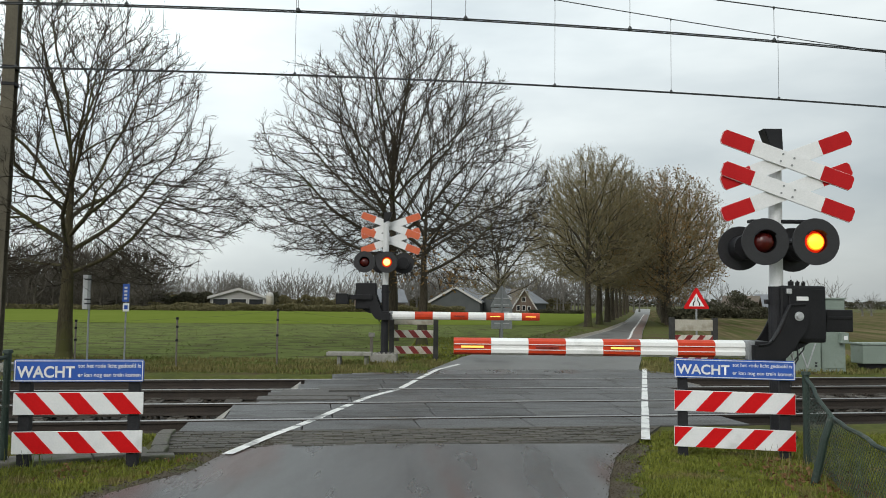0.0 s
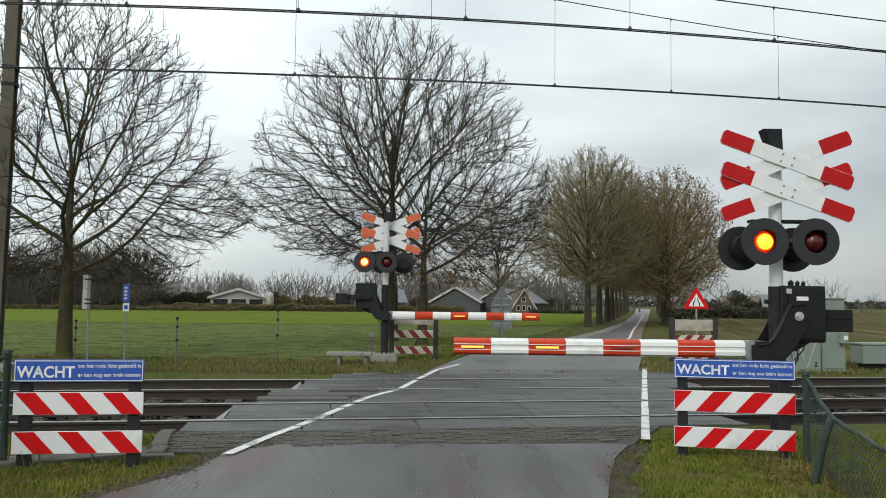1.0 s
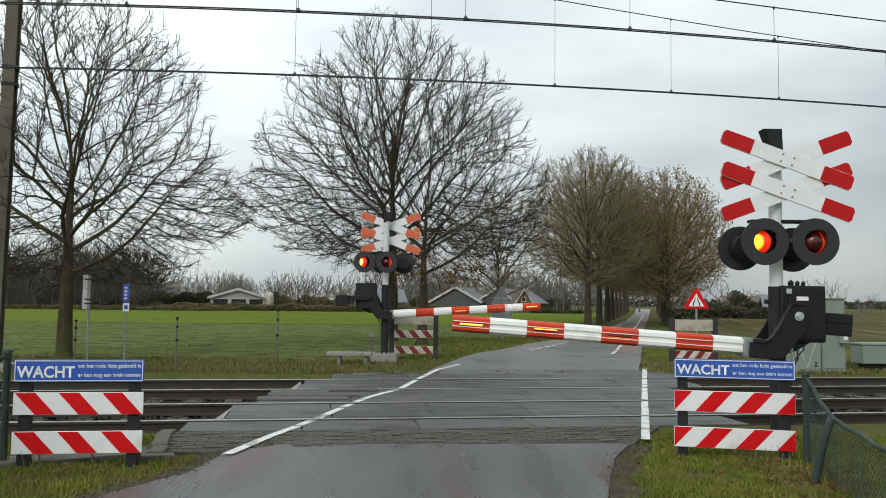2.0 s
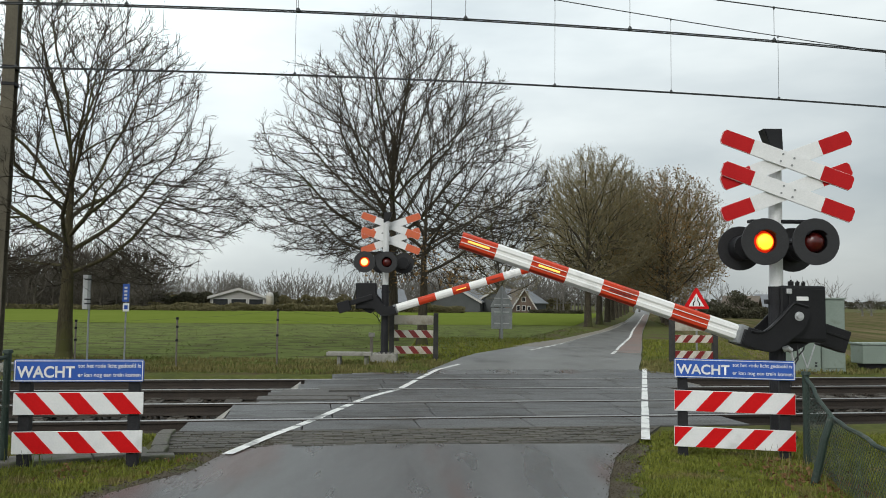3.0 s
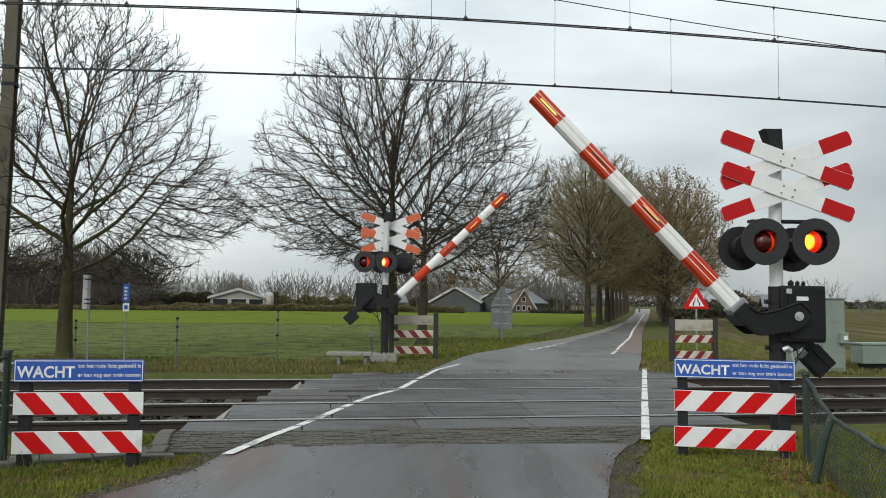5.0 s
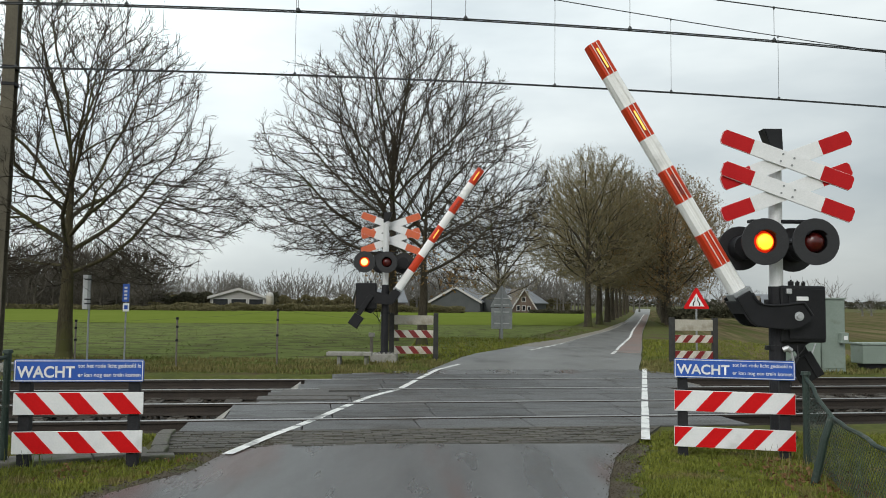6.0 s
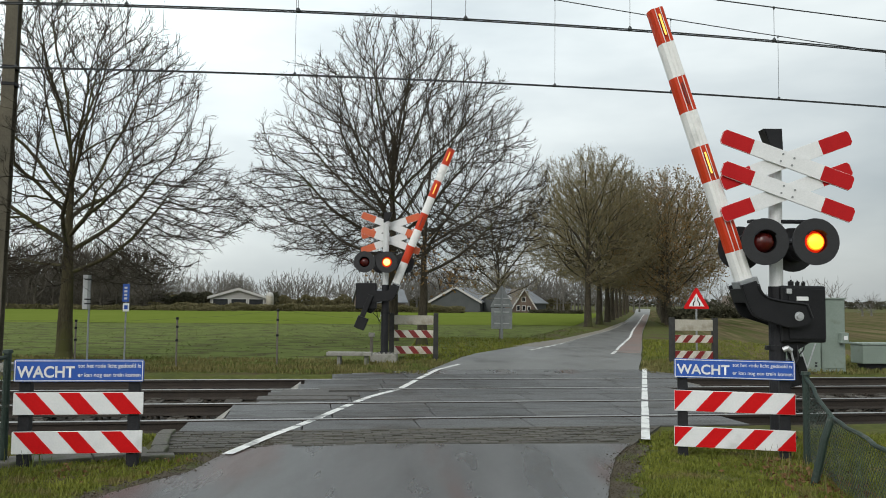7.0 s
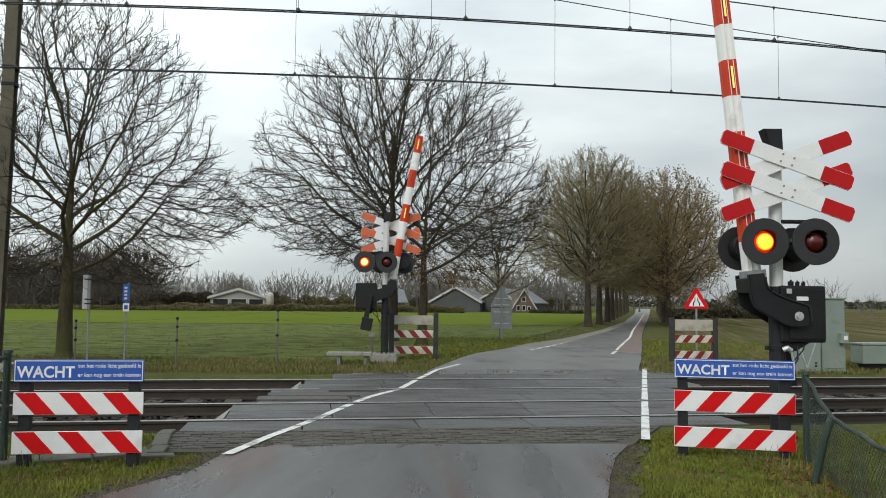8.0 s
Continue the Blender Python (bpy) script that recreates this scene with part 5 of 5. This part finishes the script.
# ================= things beyond the tracks =================
def wire_fence():
    ob = thing("wire_fence", pose(0, 0, 0), "thin grey post and wire fence at the field edge", "fence")
    posts = [(-14.2, 18.6, 1.05), (-11.3, 18.7, 1.0), (-8.3, 18.75, 0.95), (-5.75, 17.95, 1.05), (-3.72, 18.7, 1.25), (-1.5, 21.2, 1.0)]
    for x, y, h in posts:
        bm = bmesh.new()
        tube(bm, [(x, y, -0.06), (x, y, h)], 0.02, 8)
        for z in (0.5 * h, 0.78 * h, 0.95 * h):
            tube(bm, [(x, y, z), (x, y, z + 0.05)], 0.032, 8, mi=1)
        part("post", bm, [M["wood_grey"], M["black"]], ob, "grey post with dark insulators")
    for f in (0.5, 0.78, 0.95):
        for (x, y, h), (x1, y1, h1) in zip(posts, posts[1:]):
            bm = bmesh.new()
            mid = ((x + x1) / 2, (y + y1) / 2, (h + h1) / 2 * f - 0.01)
            tube(bm, [(x, y, h * f + 0.025), mid, (x1, y1, h1 * f + 0.025)], 0.0022, 4)
            part("strand", bm, M["wire"], ob, "thin wire strand")


wire_fence()


def panel_post():
    ob = thing("marker_post", pose(-8.0, 18.62, 0), "tall thin post with a narrow pale panel", "railway marker")
    bm = bmesh.new()
    tube(bm, [(0.035, 0, -0.05), (0.035, 0, 1.95)], 0.022, 8)
    part("pole", bm, M["galv"], ob)
    bm = bmesh.new()
    box(bm, -0.11, 0.0, -0.03, 0.02, 1.19, 1.965, 0.01)
    box(bm, 0.0, 0.06, -0.026, 0.016, 1.19, 1.955, 0.004, 1)
    part("panel", bm, [M["alu"], M["galv"]], ob, "narrow pale panel")
    for z in (1.3, 1.4, 1.85):
        bm = bmesh.new()
        box(bm, -0.06, 0.07, -0.04, 0.03, z, z + 0.03, 0.003)
        part("clamp", bm, M["dark_post"], ob)


panel_post()


def station_sign():
    ob = thing("marker_sign", pose(-7.13, 18.6, 0), "slim blue sign with pale marks on a thin pole", "railway sign")
    bm = bmesh.new()
    tube(bm, [(0, 0.02, -0.05), (0, 0.02, 1.75)], 0.02, 8)
    part("pole", bm, M["galv"], ob)
    bm = bmesh.new()
    box(bm, -0.075, 0.075, -0.012, 0.0, 1.37, 1.77, 0.004)
    p = part("blue_panel", bm, M["blue"], ob, "slim blue panel")
    for z in (1.42, 1.5, 1.58, 1.66):
        bm = bmesh.new()
        box(bm, -0.035, 0.03, -0.016, -0.013, z, z + 0.045)
        part("mark", bm, M["alu"], p)
    bm = bmesh.new()
    box(bm, -0.06, 0.08, -0.012, 0.0, 1.15, 1.335, 0.004)
    w = part("white_panel", bm, M["white"], ob, "small white panel with a blue mark")
    bm = bmesh.new()
    box(bm, -0.03, 0.05, -0.016, -0.013, 1.2, 1.29)
    part("mark", bm, M["blue"], w)


station_sign()


def cable_cover():
    ob = thing("cable_cover", pose(-2.1, 18.95, 0), "low grey concrete cover slab on short legs", "cable cover")
    bm = bmesh.new()
    box(bm, -0.52, 0.5, -0.2, 0.2, 0.20, 0.28, 0.015)
    part("slab", bm, M["concrete"], ob)
    for x in (-0.28, 0.34):
        bm = bmesh.new()
        box(bm, x, x + 0.08, -0.12, 0.12, -0.05, 0.2, 0.008)
        part("leg", bm, M["concrete"], ob)


cable_cover()


def foundation():
    bm = bmesh.new()
    box(bm, -0.31, 0.31, -0.3, 0.3, -0.15, 0.19, 0.03)
    for i in range(5):
        box(bm, -0.25 + 0.11 * i, -0.19 + 0.11 * i, -0.2, -0.12, 0.18, 0.22, 0.01)
    ob = link("foundation_block", bm, M["concrete"])
    ob.matrix_world = pose(-1.387, 20.0, 0.0)
    tagged(ob, "weathered concrete foundation block under the signal post", "foundation")


foundation()


def stake():
    ob = thing("marker_stake", pose(-1.75, 20.6, 0), "short weathered stake with pale cap", "marker post")
    bm = bmesh.new()
    box(bm, -0.035, 0.035, -0.035, 0.035, -0.05, 0.6, 0.006)
    part("stem", bm, M["wood_grey"], ob)
    bm = bmesh.new()
    box(bm, -0.075, 0.075, -0.05, 0.05, 0.56, 0.66, 0.012)
    part("cap", bm, M["concrete"], ob, "pale cap")


stake()


def sign_back():
    ob = thing("road_sign", pose(2.37, 33.0, 0, 0, 0, -6), "grey back of a triangular road sign with plate below", "road sign", "road signs on the lane")
    bm = bmesh.new()
    tube(bm, [(0, 0.05, -0.05), (0, 0.05, 2.1)], 0.045, 10)
    part("pole", bm, M["galv"], ob)
    bm = bmesh.new()
    slab(bm, [(-0.44, 1.27), (0.44, 1.27), (0.45, 1.31), (0.04, 2.12), (-0.04, 2.12), (-0.45, 1.31)], 0.09, 0.11, 0.004)
    t = part("triangle", bm, M["galv"], ob, "bare triangular sign back")
    bm = bmesh.new()
    box(bm, -0.42, 0.42, 0.09, 0.11, 0.40, 1.235, 0.006)
    part("plate", bm, M["galv"], ob, "bare rectangular plate back")
    bm = bmesh.new()
    box(bm, -0.10, 0.06, 0.1, 0.24, -0.05, 0.42, 0.01)
    part("stub", bm, M["wood_grey"], ob, "short dark timber stub at the pole foot")
    for z in (0.6, 1.05, 1.34, 1.6):
        bm = bmesh.new()
        box(bm, -0.3, 0.3, 0.06, 0.09, z, z + 0.04, 0.003)
        part("rail_clip", bm, M["alu"], ob)


sign_back()


def narrow_sign():
    ob = thing("road_sign", pose(8.0, 26.0, 0, 0, 0, -14), "red bordered triangular road narrows warning sign on a thin pole", "road sign", "road signs on the lane")
    bm = bmesh.new()
    tube(bm, [(0, 0.03, -0.05), (0, 0.03, 1.85)], 0.03, 10)
    part("pole", bm, M["galv"], ob)
    bm = bmesh.new()
    slab(bm, [(-0.37, 1.32), (0.37, 1.32), (0.385, 1.36), (0.035, 1.965), (-0.035, 1.965), (-0.385, 1.36)], -0.01, 0.01, 0.003)
    r = part("border", bm, M["sign_red"], ob, "red border plate")
    bm = bmesh.new()
    slab(bm, [(-0.235, 1.395), (0.235, 1.395), (0.0, 1.80)], -0.0145, -0.0105)
    w = part("field", bm, M["white"], r, "white inner field")
    for s in (-1, 1):
        bm = bmesh.new()
        slab(bm, [(s * 0.03, 1.68), (s * 0.055, 1.68), (s * 0.055, 1.58), (s * 0.11, 1.5), (s * 0.11, 1.41), (s * 0.075, 1.41), (s * 0.075, 1.49), (s * 0.03, 1.57)], -0.019, -0.0155)
        part("symbol", bm, M["black"], r, "black narrowing line")


narrow_sign()


def cabinets():
    ob = thing("relay_cabinet", pose(8.62, 18.85, 0, 0, 0, 6), "tall grey green relay cabinet beside the tracks", "relay cabinet", "trackside cabinets")
    bm = bmesh.new()
    box(bm, -0.16, 0.40, -0.32, 0.32, -0.02, 1.60, 0.015)
    part("body", bm, M["cabinet"], ob)
    bm = bmesh.new()
    box(bm, -0.19, 0.43, -0.35, 0.35, 1.60, 1.635, 0.01)
    part("lid", bm, M["cabinet"], ob)
    bm = bmesh.new()
    box(bm, -0.13, 0.37, -0.335, -0.322, 0.06, 1.54, 0.006)
    d = part("door", bm, M["cabinet"], ob)
    bm = bmesh.new()
    box(bm, 0.22, 0.40, -0.46, -0.34, 0.62, 0.86, 0.012)
    m = part("meter_box", bm, M["cabinet"], ob, "small box on the cabinet front")
    bm = bmesh.new()
    box(bm, 0.28, 0.37, -0.466, -0.461, 0.7, 0.79)
    part("label_plate", bm, M["white"], m, "white label")
    ob2 = thing("relay_cabinet", pose(8.12, 18.55, 0, 0, 0, 6), "low grey green cabinet with two pale slanted straps", "relay cabinet", "trackside cabinets")
    bm = bmesh.new()
    box(bm, -0.34, 0.28, -0.18, 0.25, -0.02, 0.66, 0.015)
    part("body", bm, M["cabinet"], ob2)
    for s in (-1, 1):
        bm = bmesh.new()
        slab(bm, [(-0.06, 0.07), (-0.03, 0.07), (-0.045 + s * 0.2 + 0.015, 0.62), (-0.045 + s * 0.2 - 0.015, 0.62)], -0.19, -0.181)
        part("strap", bm, M["alu"], ob2, "pale slanted strap")
    for x in (0.14,):
        bm = bmesh.new()
        box(bm, x, x + 0.05, -0.19, -0.18, 0.1, 0.14)
        box(bm, x, x + 0.05, -0.19, -0.18, 0.17, 0.2)
        part("vent", bm, M["dark_post"], ob2)
    ob3 = thing("junction_box", pose(10.0, 19.3, 0, 0, 0, 6), "small grey green junction box on a dark foot", "junction box", "trackside cabinets")
    bm = bmesh.new()
    box(bm, -0.36, 0.46, -0.25, 0.25, 0.13, 0.56, 0.03)
    part("body", bm, M["cabinet"], ob3)
    bm = bmesh.new()
    box(bm, -0.38, 0.48, -0.27, 0.27, 0.56, 0.61, 0.012)
    part("lid", bm, M["cabinet"], ob3)
    bm = bmesh.new()
    box(bm, -0.25, 0.35, -0.15, 0.15, -0.05, 0.13, 0.01)
    part("foot", bm, M["dark_post"], ob3)


cabinets()


def silo():
    bm = bmesh.new()
    tube(bm, [(0, 0, -0.1), (0, 0, 2.1), (0, 0, 2.35), (0, 0, 2.55), (0, 0, 2.62)], [0.55, 0.55, 0.5, 0.3, 0.05], 16, mi=0)
    for f in bm.faces:
        f.material_index = 1 if f.calc_center_median().z > 2.15 else 0
    ob = link("silo", bm, [M["panel_back"], M["roof_white"]], smooth=True)
    ob.matrix_world = pose(-25.3, 121.0, 0.0)
    tagged(ob, "small farm silo with a white dome", "silo")


silo()


M["clod"] = material("clod", (0.09, 0.105, 0.036), (0.15, 0.175, 0.055), 0.95, 0, 0.8, 10, 0.0, spec=0.1)


# ================= foreground =================
def mesh_fence(name, a, b, label, tops, post_at):
    """A green chain link fence between two ground points, with end post, prop and top rail."""
    a, b = Vector(a), Vector(b)
    along_d = (b - a)
    length = along_d.length
    ang = math.degrees(math.atan2(along_d.y, along_d.x))
    ob = thing(name, pose(a.x, a.y, 0, 0, 0, ang), label, "fence", "green mesh fences")
    h = lambda x: float(np.interp(x / length, (0.0, post_at, 1.0), tops))
    bm = bmesh.new()
    tube(bm, [(0, 0, -0.08), (0, 0, h(0) + 0.03)], 0.032, 10)
    tube(bm, [(0, 0, h(0) + 0.03), (0, 0, h(0) + 0.06)], [0.045, 0.04], 10)
    part("post", bm, M["fence_green"], ob, "green end post")
    x1 = length * post_at
    bm = bmesh.new()
    tube(bm, [(x1, 0, h(x1) + 0.01), (x1, -0.06, 0.35), (x1 - 0.02, -0.15, -0.08)], [0.030, 0.032, 0.034], 10)
    part("post", bm, M["fence_green"], ob, "leaning green intermediate post")
    bm = bmesh.new()
    pts = [(length * i / 12, 0.012 * math.sin(i * 1.9), h(length * i / 12) + 0.005 * math.sin(i * 2.7)) for i in range(13)]
    tube(bm, pts, 0.018, 8)
    part("top_rail", bm, M["fence_green"], ob, "worn green top rail")
    segs = []
    step = 0.055
    n = int((length + 1) / step)
    for i in range(-16, n):
        for s in (-1, 1):
            x0 = i * step
            # a zigzag strand cut to the panel
            p, q = (x0, 0.02), (x0 + s * 0.8, 0.82)
            pts2 = []
            for k in range(41):
                t = k / 40
                x, z = p[0] + (q[0] - p[0]) * t, p[1] + (q[1] - p[1]) * t
                if 0 <= x <= length and z <= h(x):
                    pts2.append((x, 0.004 * s + 0.01 * math.sin(x * 9), z))
            if len(pts2) > 2:
                m = len(pts2) // 2
                for u, v in ((pts2[0], pts2[m]), (pts2[m], pts2[-1])):
                    segs.append((*u, *v, 0.002, 0.002))
    me = fast_mesh("mesh_panel", *tubes(segs, 4), M["fence_green"])
    c = new("mesh_panel", me)
    c.parent = ob
    c["label"] = "green chain link mesh"
    return ob


mesh_fence("mesh_fence", (3.40, 7.75), (2.78, 4.9), "low green chain link fence on the grass beside the road", (0.77, 0.53, 0.5), 0.33)
mesh_fence("mesh_fence", (-3.81, 7.28), (-3.95, 4.4), "low green chain link fence beside the striped board", (0.92, 0.82, 0.7), 0.5)


def trough(a, b, label):
    a, b = Vector(a), Vector(b)
    d = b - a
    ob = thing("cable_trough", pose(a.x, a.y, 0, 0, 0, math.degrees(math.atan2(d.y, d.x))), label, "cable trough")
    n = 4
    for i in range(n):
        bm = bmesh.new()
        box(bm, d.length * i / n + 0.006, d.length * (i + 1) / n - 0.006, -0.17, 0.17, -0.12, 0.02 + 0.006 * (i % 2), 0.012)
        part("lid", bm, M["old_concrete"], ob, "grey concrete lid")


trough((-4.5, 6.93), (-2.75, 7.87), "worn grey concrete cable trough lids in the grass")


def kerb_stones():
    rng = random.Random(8)
    first = None
    for x, y, a, s in ((-2.58, 7.62, 25, 0.9), (-2.66, 7.86, 100, 0.95), (-2.76, 8.22, 103, 1.1), (-2.86, 8.58, 104, 1.0), (-2.94, 8.93, 102, 1.05)):
        bm = bmesh.new()
        box(bm, -0.16 * s, 0.16 * s, -0.075, 0.075, -0.12, 0.035, 0.014)
        ob = link("kerb_stone", bm, M["old_concrete"])
        ob.matrix_world = pose(x, y, rng.uniform(-0.01, 0.01), 0, rng.uniform(-2, 2), a + rng.uniform(-5, 5))
        tagged(ob, "loose worn concrete kerb stone beside the track", "kerb stone", "loose kerb stones")


kerb_stones()


def blades(name, spots, n, h0, h1, mat, label, seed, lean=0.5, width=0.005):
    """Short grass, blade by blade, on patches (x0, x1, y0, y1) kept by a test."""
    rng = np.random.default_rng(seed)
    pts = []
    for (x0, x1, y0, y1, keep) in spots:
        m = int(n * (x1 - x0) * (y1 - y0))
        p = np.stack([rng.uniform(x0, x1, m), rng.uniform(y0, y1, m)], axis=1)
        clump = np.array([noise.noise((a * 3.1, b * 3.1, seed)) for a, b in p])
        p = p[(clump > rng.uniform(-0.75, 0.35, m)) & keep(p)]
        pts.append(p)
    p = np.concatenate(pts)
    m = len(p)
    a = rng.uniform(0, 2 * math.pi, m)
    h = rng.uniform(h0, h1, m)
    base = np.column_stack([p, np.full(m, -0.03)])
    w = np.column_stack([np.cos(a), np.sin(a), np.zeros(m)]) * width
    tip = base + np.column_stack([np.cos(a + 1.57) * h * lean * rng.uniform(-1, 1, m), np.sin(a + 1.57) * h * lean * rng.uniform(-1, 1, m), h])
    mid = base * 0.45 + tip * 0.55 - np.column_stack([np.zeros(m), np.zeros(m), -h * 0.06])
    verts = np.stack([base - w, base + w, mid + w * 0.7, mid - w * 0.7, tip + w * 0.15, tip - w * 0.15], axis=1).reshape(-1, 3)
    i = np.arange(m)[:, None] * 6
    quads = np.concatenate([i + np.array([[0, 1, 2, 3]]), i + np.array([[3, 2, 4, 5]])], axis=0)
    return tagged(new(name, fast_mesh(name, verts, quads, mat, False)), label, "grass", kind="stuff")


def off_road(p):
    ys = [q[1] for q in ROAD_L]
    left = np.interp(p[:, 1], ys, [q[0] for q in ROAD_L])
    right = np.interp(p[:, 1], ys, [q[0] for q in ROAD_R])
    v = -p[:, 0] * math.sin(TA) + p[:, 1] * math.cos(TA)
    edge = 0.06 * np.sin(p[:, 1] * 7) + 0.06 * np.sin(p[:, 1] * 19 + p[:, 0] * 9) + 0.07 * np.sin(p[:, 1] * 47 + p[:, 0] * 31)
    u = p[:, 0] * math.cos(TA) + p[:, 1] * math.sin(TA)
    brick = (v > 8.1) & (v < 9.5) & (u > -1.6) & (u < 3.25 + (v - 8.1) * 0.75)
    return ((p[:, 0] < left - 0.17 + edge) | (p[:, 0] > right + 0.17 + edge)) & (v < 9.35) & ~brick


def beyond(p):
    v = -p[:, 0] * math.sin(TA) + p[:, 1] * math.cos(TA)
    left = np.interp(p[:, 1], [q[1] for q in FAR_L], [q[0] for q in FAR_L])
    right = np.interp(p[:, 1], [q[1] for q in FAR_R], [q[0] for q in FAR_R])
    return (v > 16.4) & ((p[:, 0] < left - 0.05) | (p[:, 0] > right + 0.05))


blades("verge_grass", [(-5.2, -1.8, 5.6, 9.2, off_road), (0.9, 5.2, 5.6, 9.6, off_road)], 6500, 0.012, 0.045, M["grass"], "short green winter grass on the verge", 1, 0.9, 0.0045)
blades("tall_grass", [(2.9, 3.5, 5.8, 8.1, off_road), (-4.6, -3.3, 6.6, 7.4, off_road)], 140, 0.08, 0.2, M["dry_grass"], "taller pale grass along the fence", 2, 0.5)
blades("far_verge_grass", [(-10.5, 0.4, 16.6, 20.4, beyond), (4.4, 11.5, 17.4, 22.5, beyond)], 620, 0.03, 0.11, M["dry_grass"], "rough brown and green grass behind the tracks", 3, 0.8, 0.011)
blades("lane_verge_grass", [(-1.0, 6.0, 20.4, 34, beyond), (5.0, 12.0, 21.0, 34, beyond)], 190, 0.03, 0.09, M["grass"], "green grass beside the lane", 4, 0.8, 0.018)


def in_field(p):
    v = -p[:, 0] * math.sin(TA) + p[:, 1] * math.cos(TA)
    left = np.interp(p[:, 1], [q[1] for q in FAR_L], [q[0] for q in FAR_L])
    return (v > 19.3) & (v < 51) & (p[:, 0] < left - 0.6)


blades("crop_tufts", [(-24, 3, 19, 34, in_field), (-34, 8, 34, 50, in_field)], 24, 0.012, 0.04, M["clod"], "low dark tufts and clods of the winter crop", 6, 0.9, 0.05)


def litter():
    rng = np.random.default_rng(4)
    p = np.concatenate([np.column_stack([rng.normal(3.08, 0.2, 420), rng.normal(7.0, 0.5, 420), rng.uniform(-0.02, 0.025, 420)]),
                        np.column_stack([rng.uniform(-3.3, -2.2, 50), rng.uniform(6.6, 7.6, 50), rng.uniform(-0.01, 0.02, 50)])])
    ok = off_road(p)
    v, q = leaf_cards(p[ok], 1, 0.022, 0.004, 12)
    tagged(new("leaf_litter", fast_mesh("leaf_litter", v, q, M["leaf_litter"], False)), "brown fallen leaves in the grass", "leaf litter", kind="stuff")


litter()


def crumbs():
    """Earth and grit strewn along both edges of the asphalt and over the bricks."""
    rng = np.random.default_rng(15)
    p = []
    for edge, side in ((ROAD_L, -1), (ROAD_R, 1)):
        y = rng.uniform(5.7, 8.6, 1100)
        x = np.interp(y, [q[1] for q in edge], [q[0] for q in edge]) + side * rng.normal(0.08, 0.07, len(y))
        p.append(np.column_stack([x, y]))
    u, v = rng.uniform(-1.5, 3.6, 700), rng.uniform(8.35, 9.4, 700)
    far = (np.abs(u - 1.0) > rng.uniform(0.3, 2.6, len(u)))
    u, v = u[far], v[far]
    p.append(np.column_stack([u * math.cos(TA) - v * math.sin(TA), u * math.sin(TA) + v * math.cos(TA)]))
    p = np.concatenate(p)
    r = rng.uniform(0.002, 0.007, len(p)) * rng.uniform(0.6, 1.5, len(p))
    p = np.column_stack([p, 0.004 + r * 0.3])
    d = rng.normal(size=p.shape) * np.array((1, 1, 0.35))
    d /= np.linalg.norm(d, axis=1, keepdims=True)
    a = np.column_stack([p - d * r[:, None], p + d * r[:, None] * 0.2, r * 0.4, r * 0.8])
    b = np.column_stack([p + d * r[:, None] * 0.2, p + d * r[:, None], r * 0.8, r * 0.3])
    tagged(new("earth_crumbs", fast_mesh("earth_crumbs", *tubes(np.concatenate([a, b]), 4), M["soil"], False)), "dark earth crumbs and grit along the road edge", "earth", kind="stuff")


crumbs()


def ballast_stones():
    rng = np.random.default_rng(9)
    n = 9000
    u = rng.uniform(-9, 18, n)
    v = rng.uniform(9.55, 16.15, n)
    keep = ~((u > -1.5 + np.clip((v - 9.5) * 0.28, 0, 9)) & (u < 5.4 + (v - 9.5) * 0.3))
    u, v = u[keep], v[keep]
    c, s = math.cos(TA), math.sin(TA)
    r = rng.uniform(0.018, 0.04, len(u))
    x, y, z = u * c - v * s, u * s + v * c, TRENCH + rng.uniform(0.0, 0.03, len(u))
    d = rng.normal(size=(len(u), 3))
    d /= np.linalg.norm(d, axis=1, keepdims=True)
    p = np.column_stack([x, y, z])
    arr = np.column_stack([p - d * r[:, None], p + d * r[:, None] * 0.2, r * 0.5, r * 1.0])
    arr2 = np.column_stack([p + d * r[:, None] * 0.2, p + d * r[:, None], r * 1.0, r * 0.4])
    verts, quads = tubes(np.concatenate([arr, arr2]), 5)
    tagged(new("ballast_stones", fast_mesh("ballast_stones", verts, quads, M["ballast"], False)), "dark brown ballast stones between the rails", "ballast", kind="stuff")


ballast_stones()


# ================= paving bricks (last) =================
def brick_strip():
    ob = thing("brick_strip", Matrix.Identity(4), "weathered paving bricks before the first rail", "pavement", kind="structure")
    bm = bmesh.new()
    box(bm, -0.1, 0.1, -0.049, 0.049, -0.08, 0.0)
    bmesh.ops.bevel(bm, geom=[e for e in bm.edges if all(v.co.z > -0.01 for v in e.verts)], offset=0.006, segments=1, affect="EDGES")
    me = bpy.data.meshes.new("brick")
    bm.to_mesh(me)
    bm.free()
    me.materials.append(M["brick"])
    rng = random.Random(21)
    rows = 9
    for r in range(rows):
        v = 8.36 + (r + 0.5) * 0.116
        u0, u1 = -1.44, 3.15 + (v - 8.2) * 0.78
        n = int((u1 - u0) / 0.212)
        for i in range(n):
            u = u0 + (i + 0.5 + 0.5 * (r % 2)) * 0.212
            p = tr(u, v)
            b = new("brick", me)
            b.parent = ob
            b.matrix_basis = Matrix.Translation((p.x, p.y, 0.006 + rng.uniform(-0.006, 0.005))) @ Matrix.Rotation(TA + rng.uniform(-0.03, 0.03), 4, "Z") @ Matrix.Rotation(rng.uniform(-0.03, 0.03), 4, "X")


brick_strip()


# ================= what moves =================
def motions():
    for ob, rows in KEYED:
        walk(ob, rows)


motions()
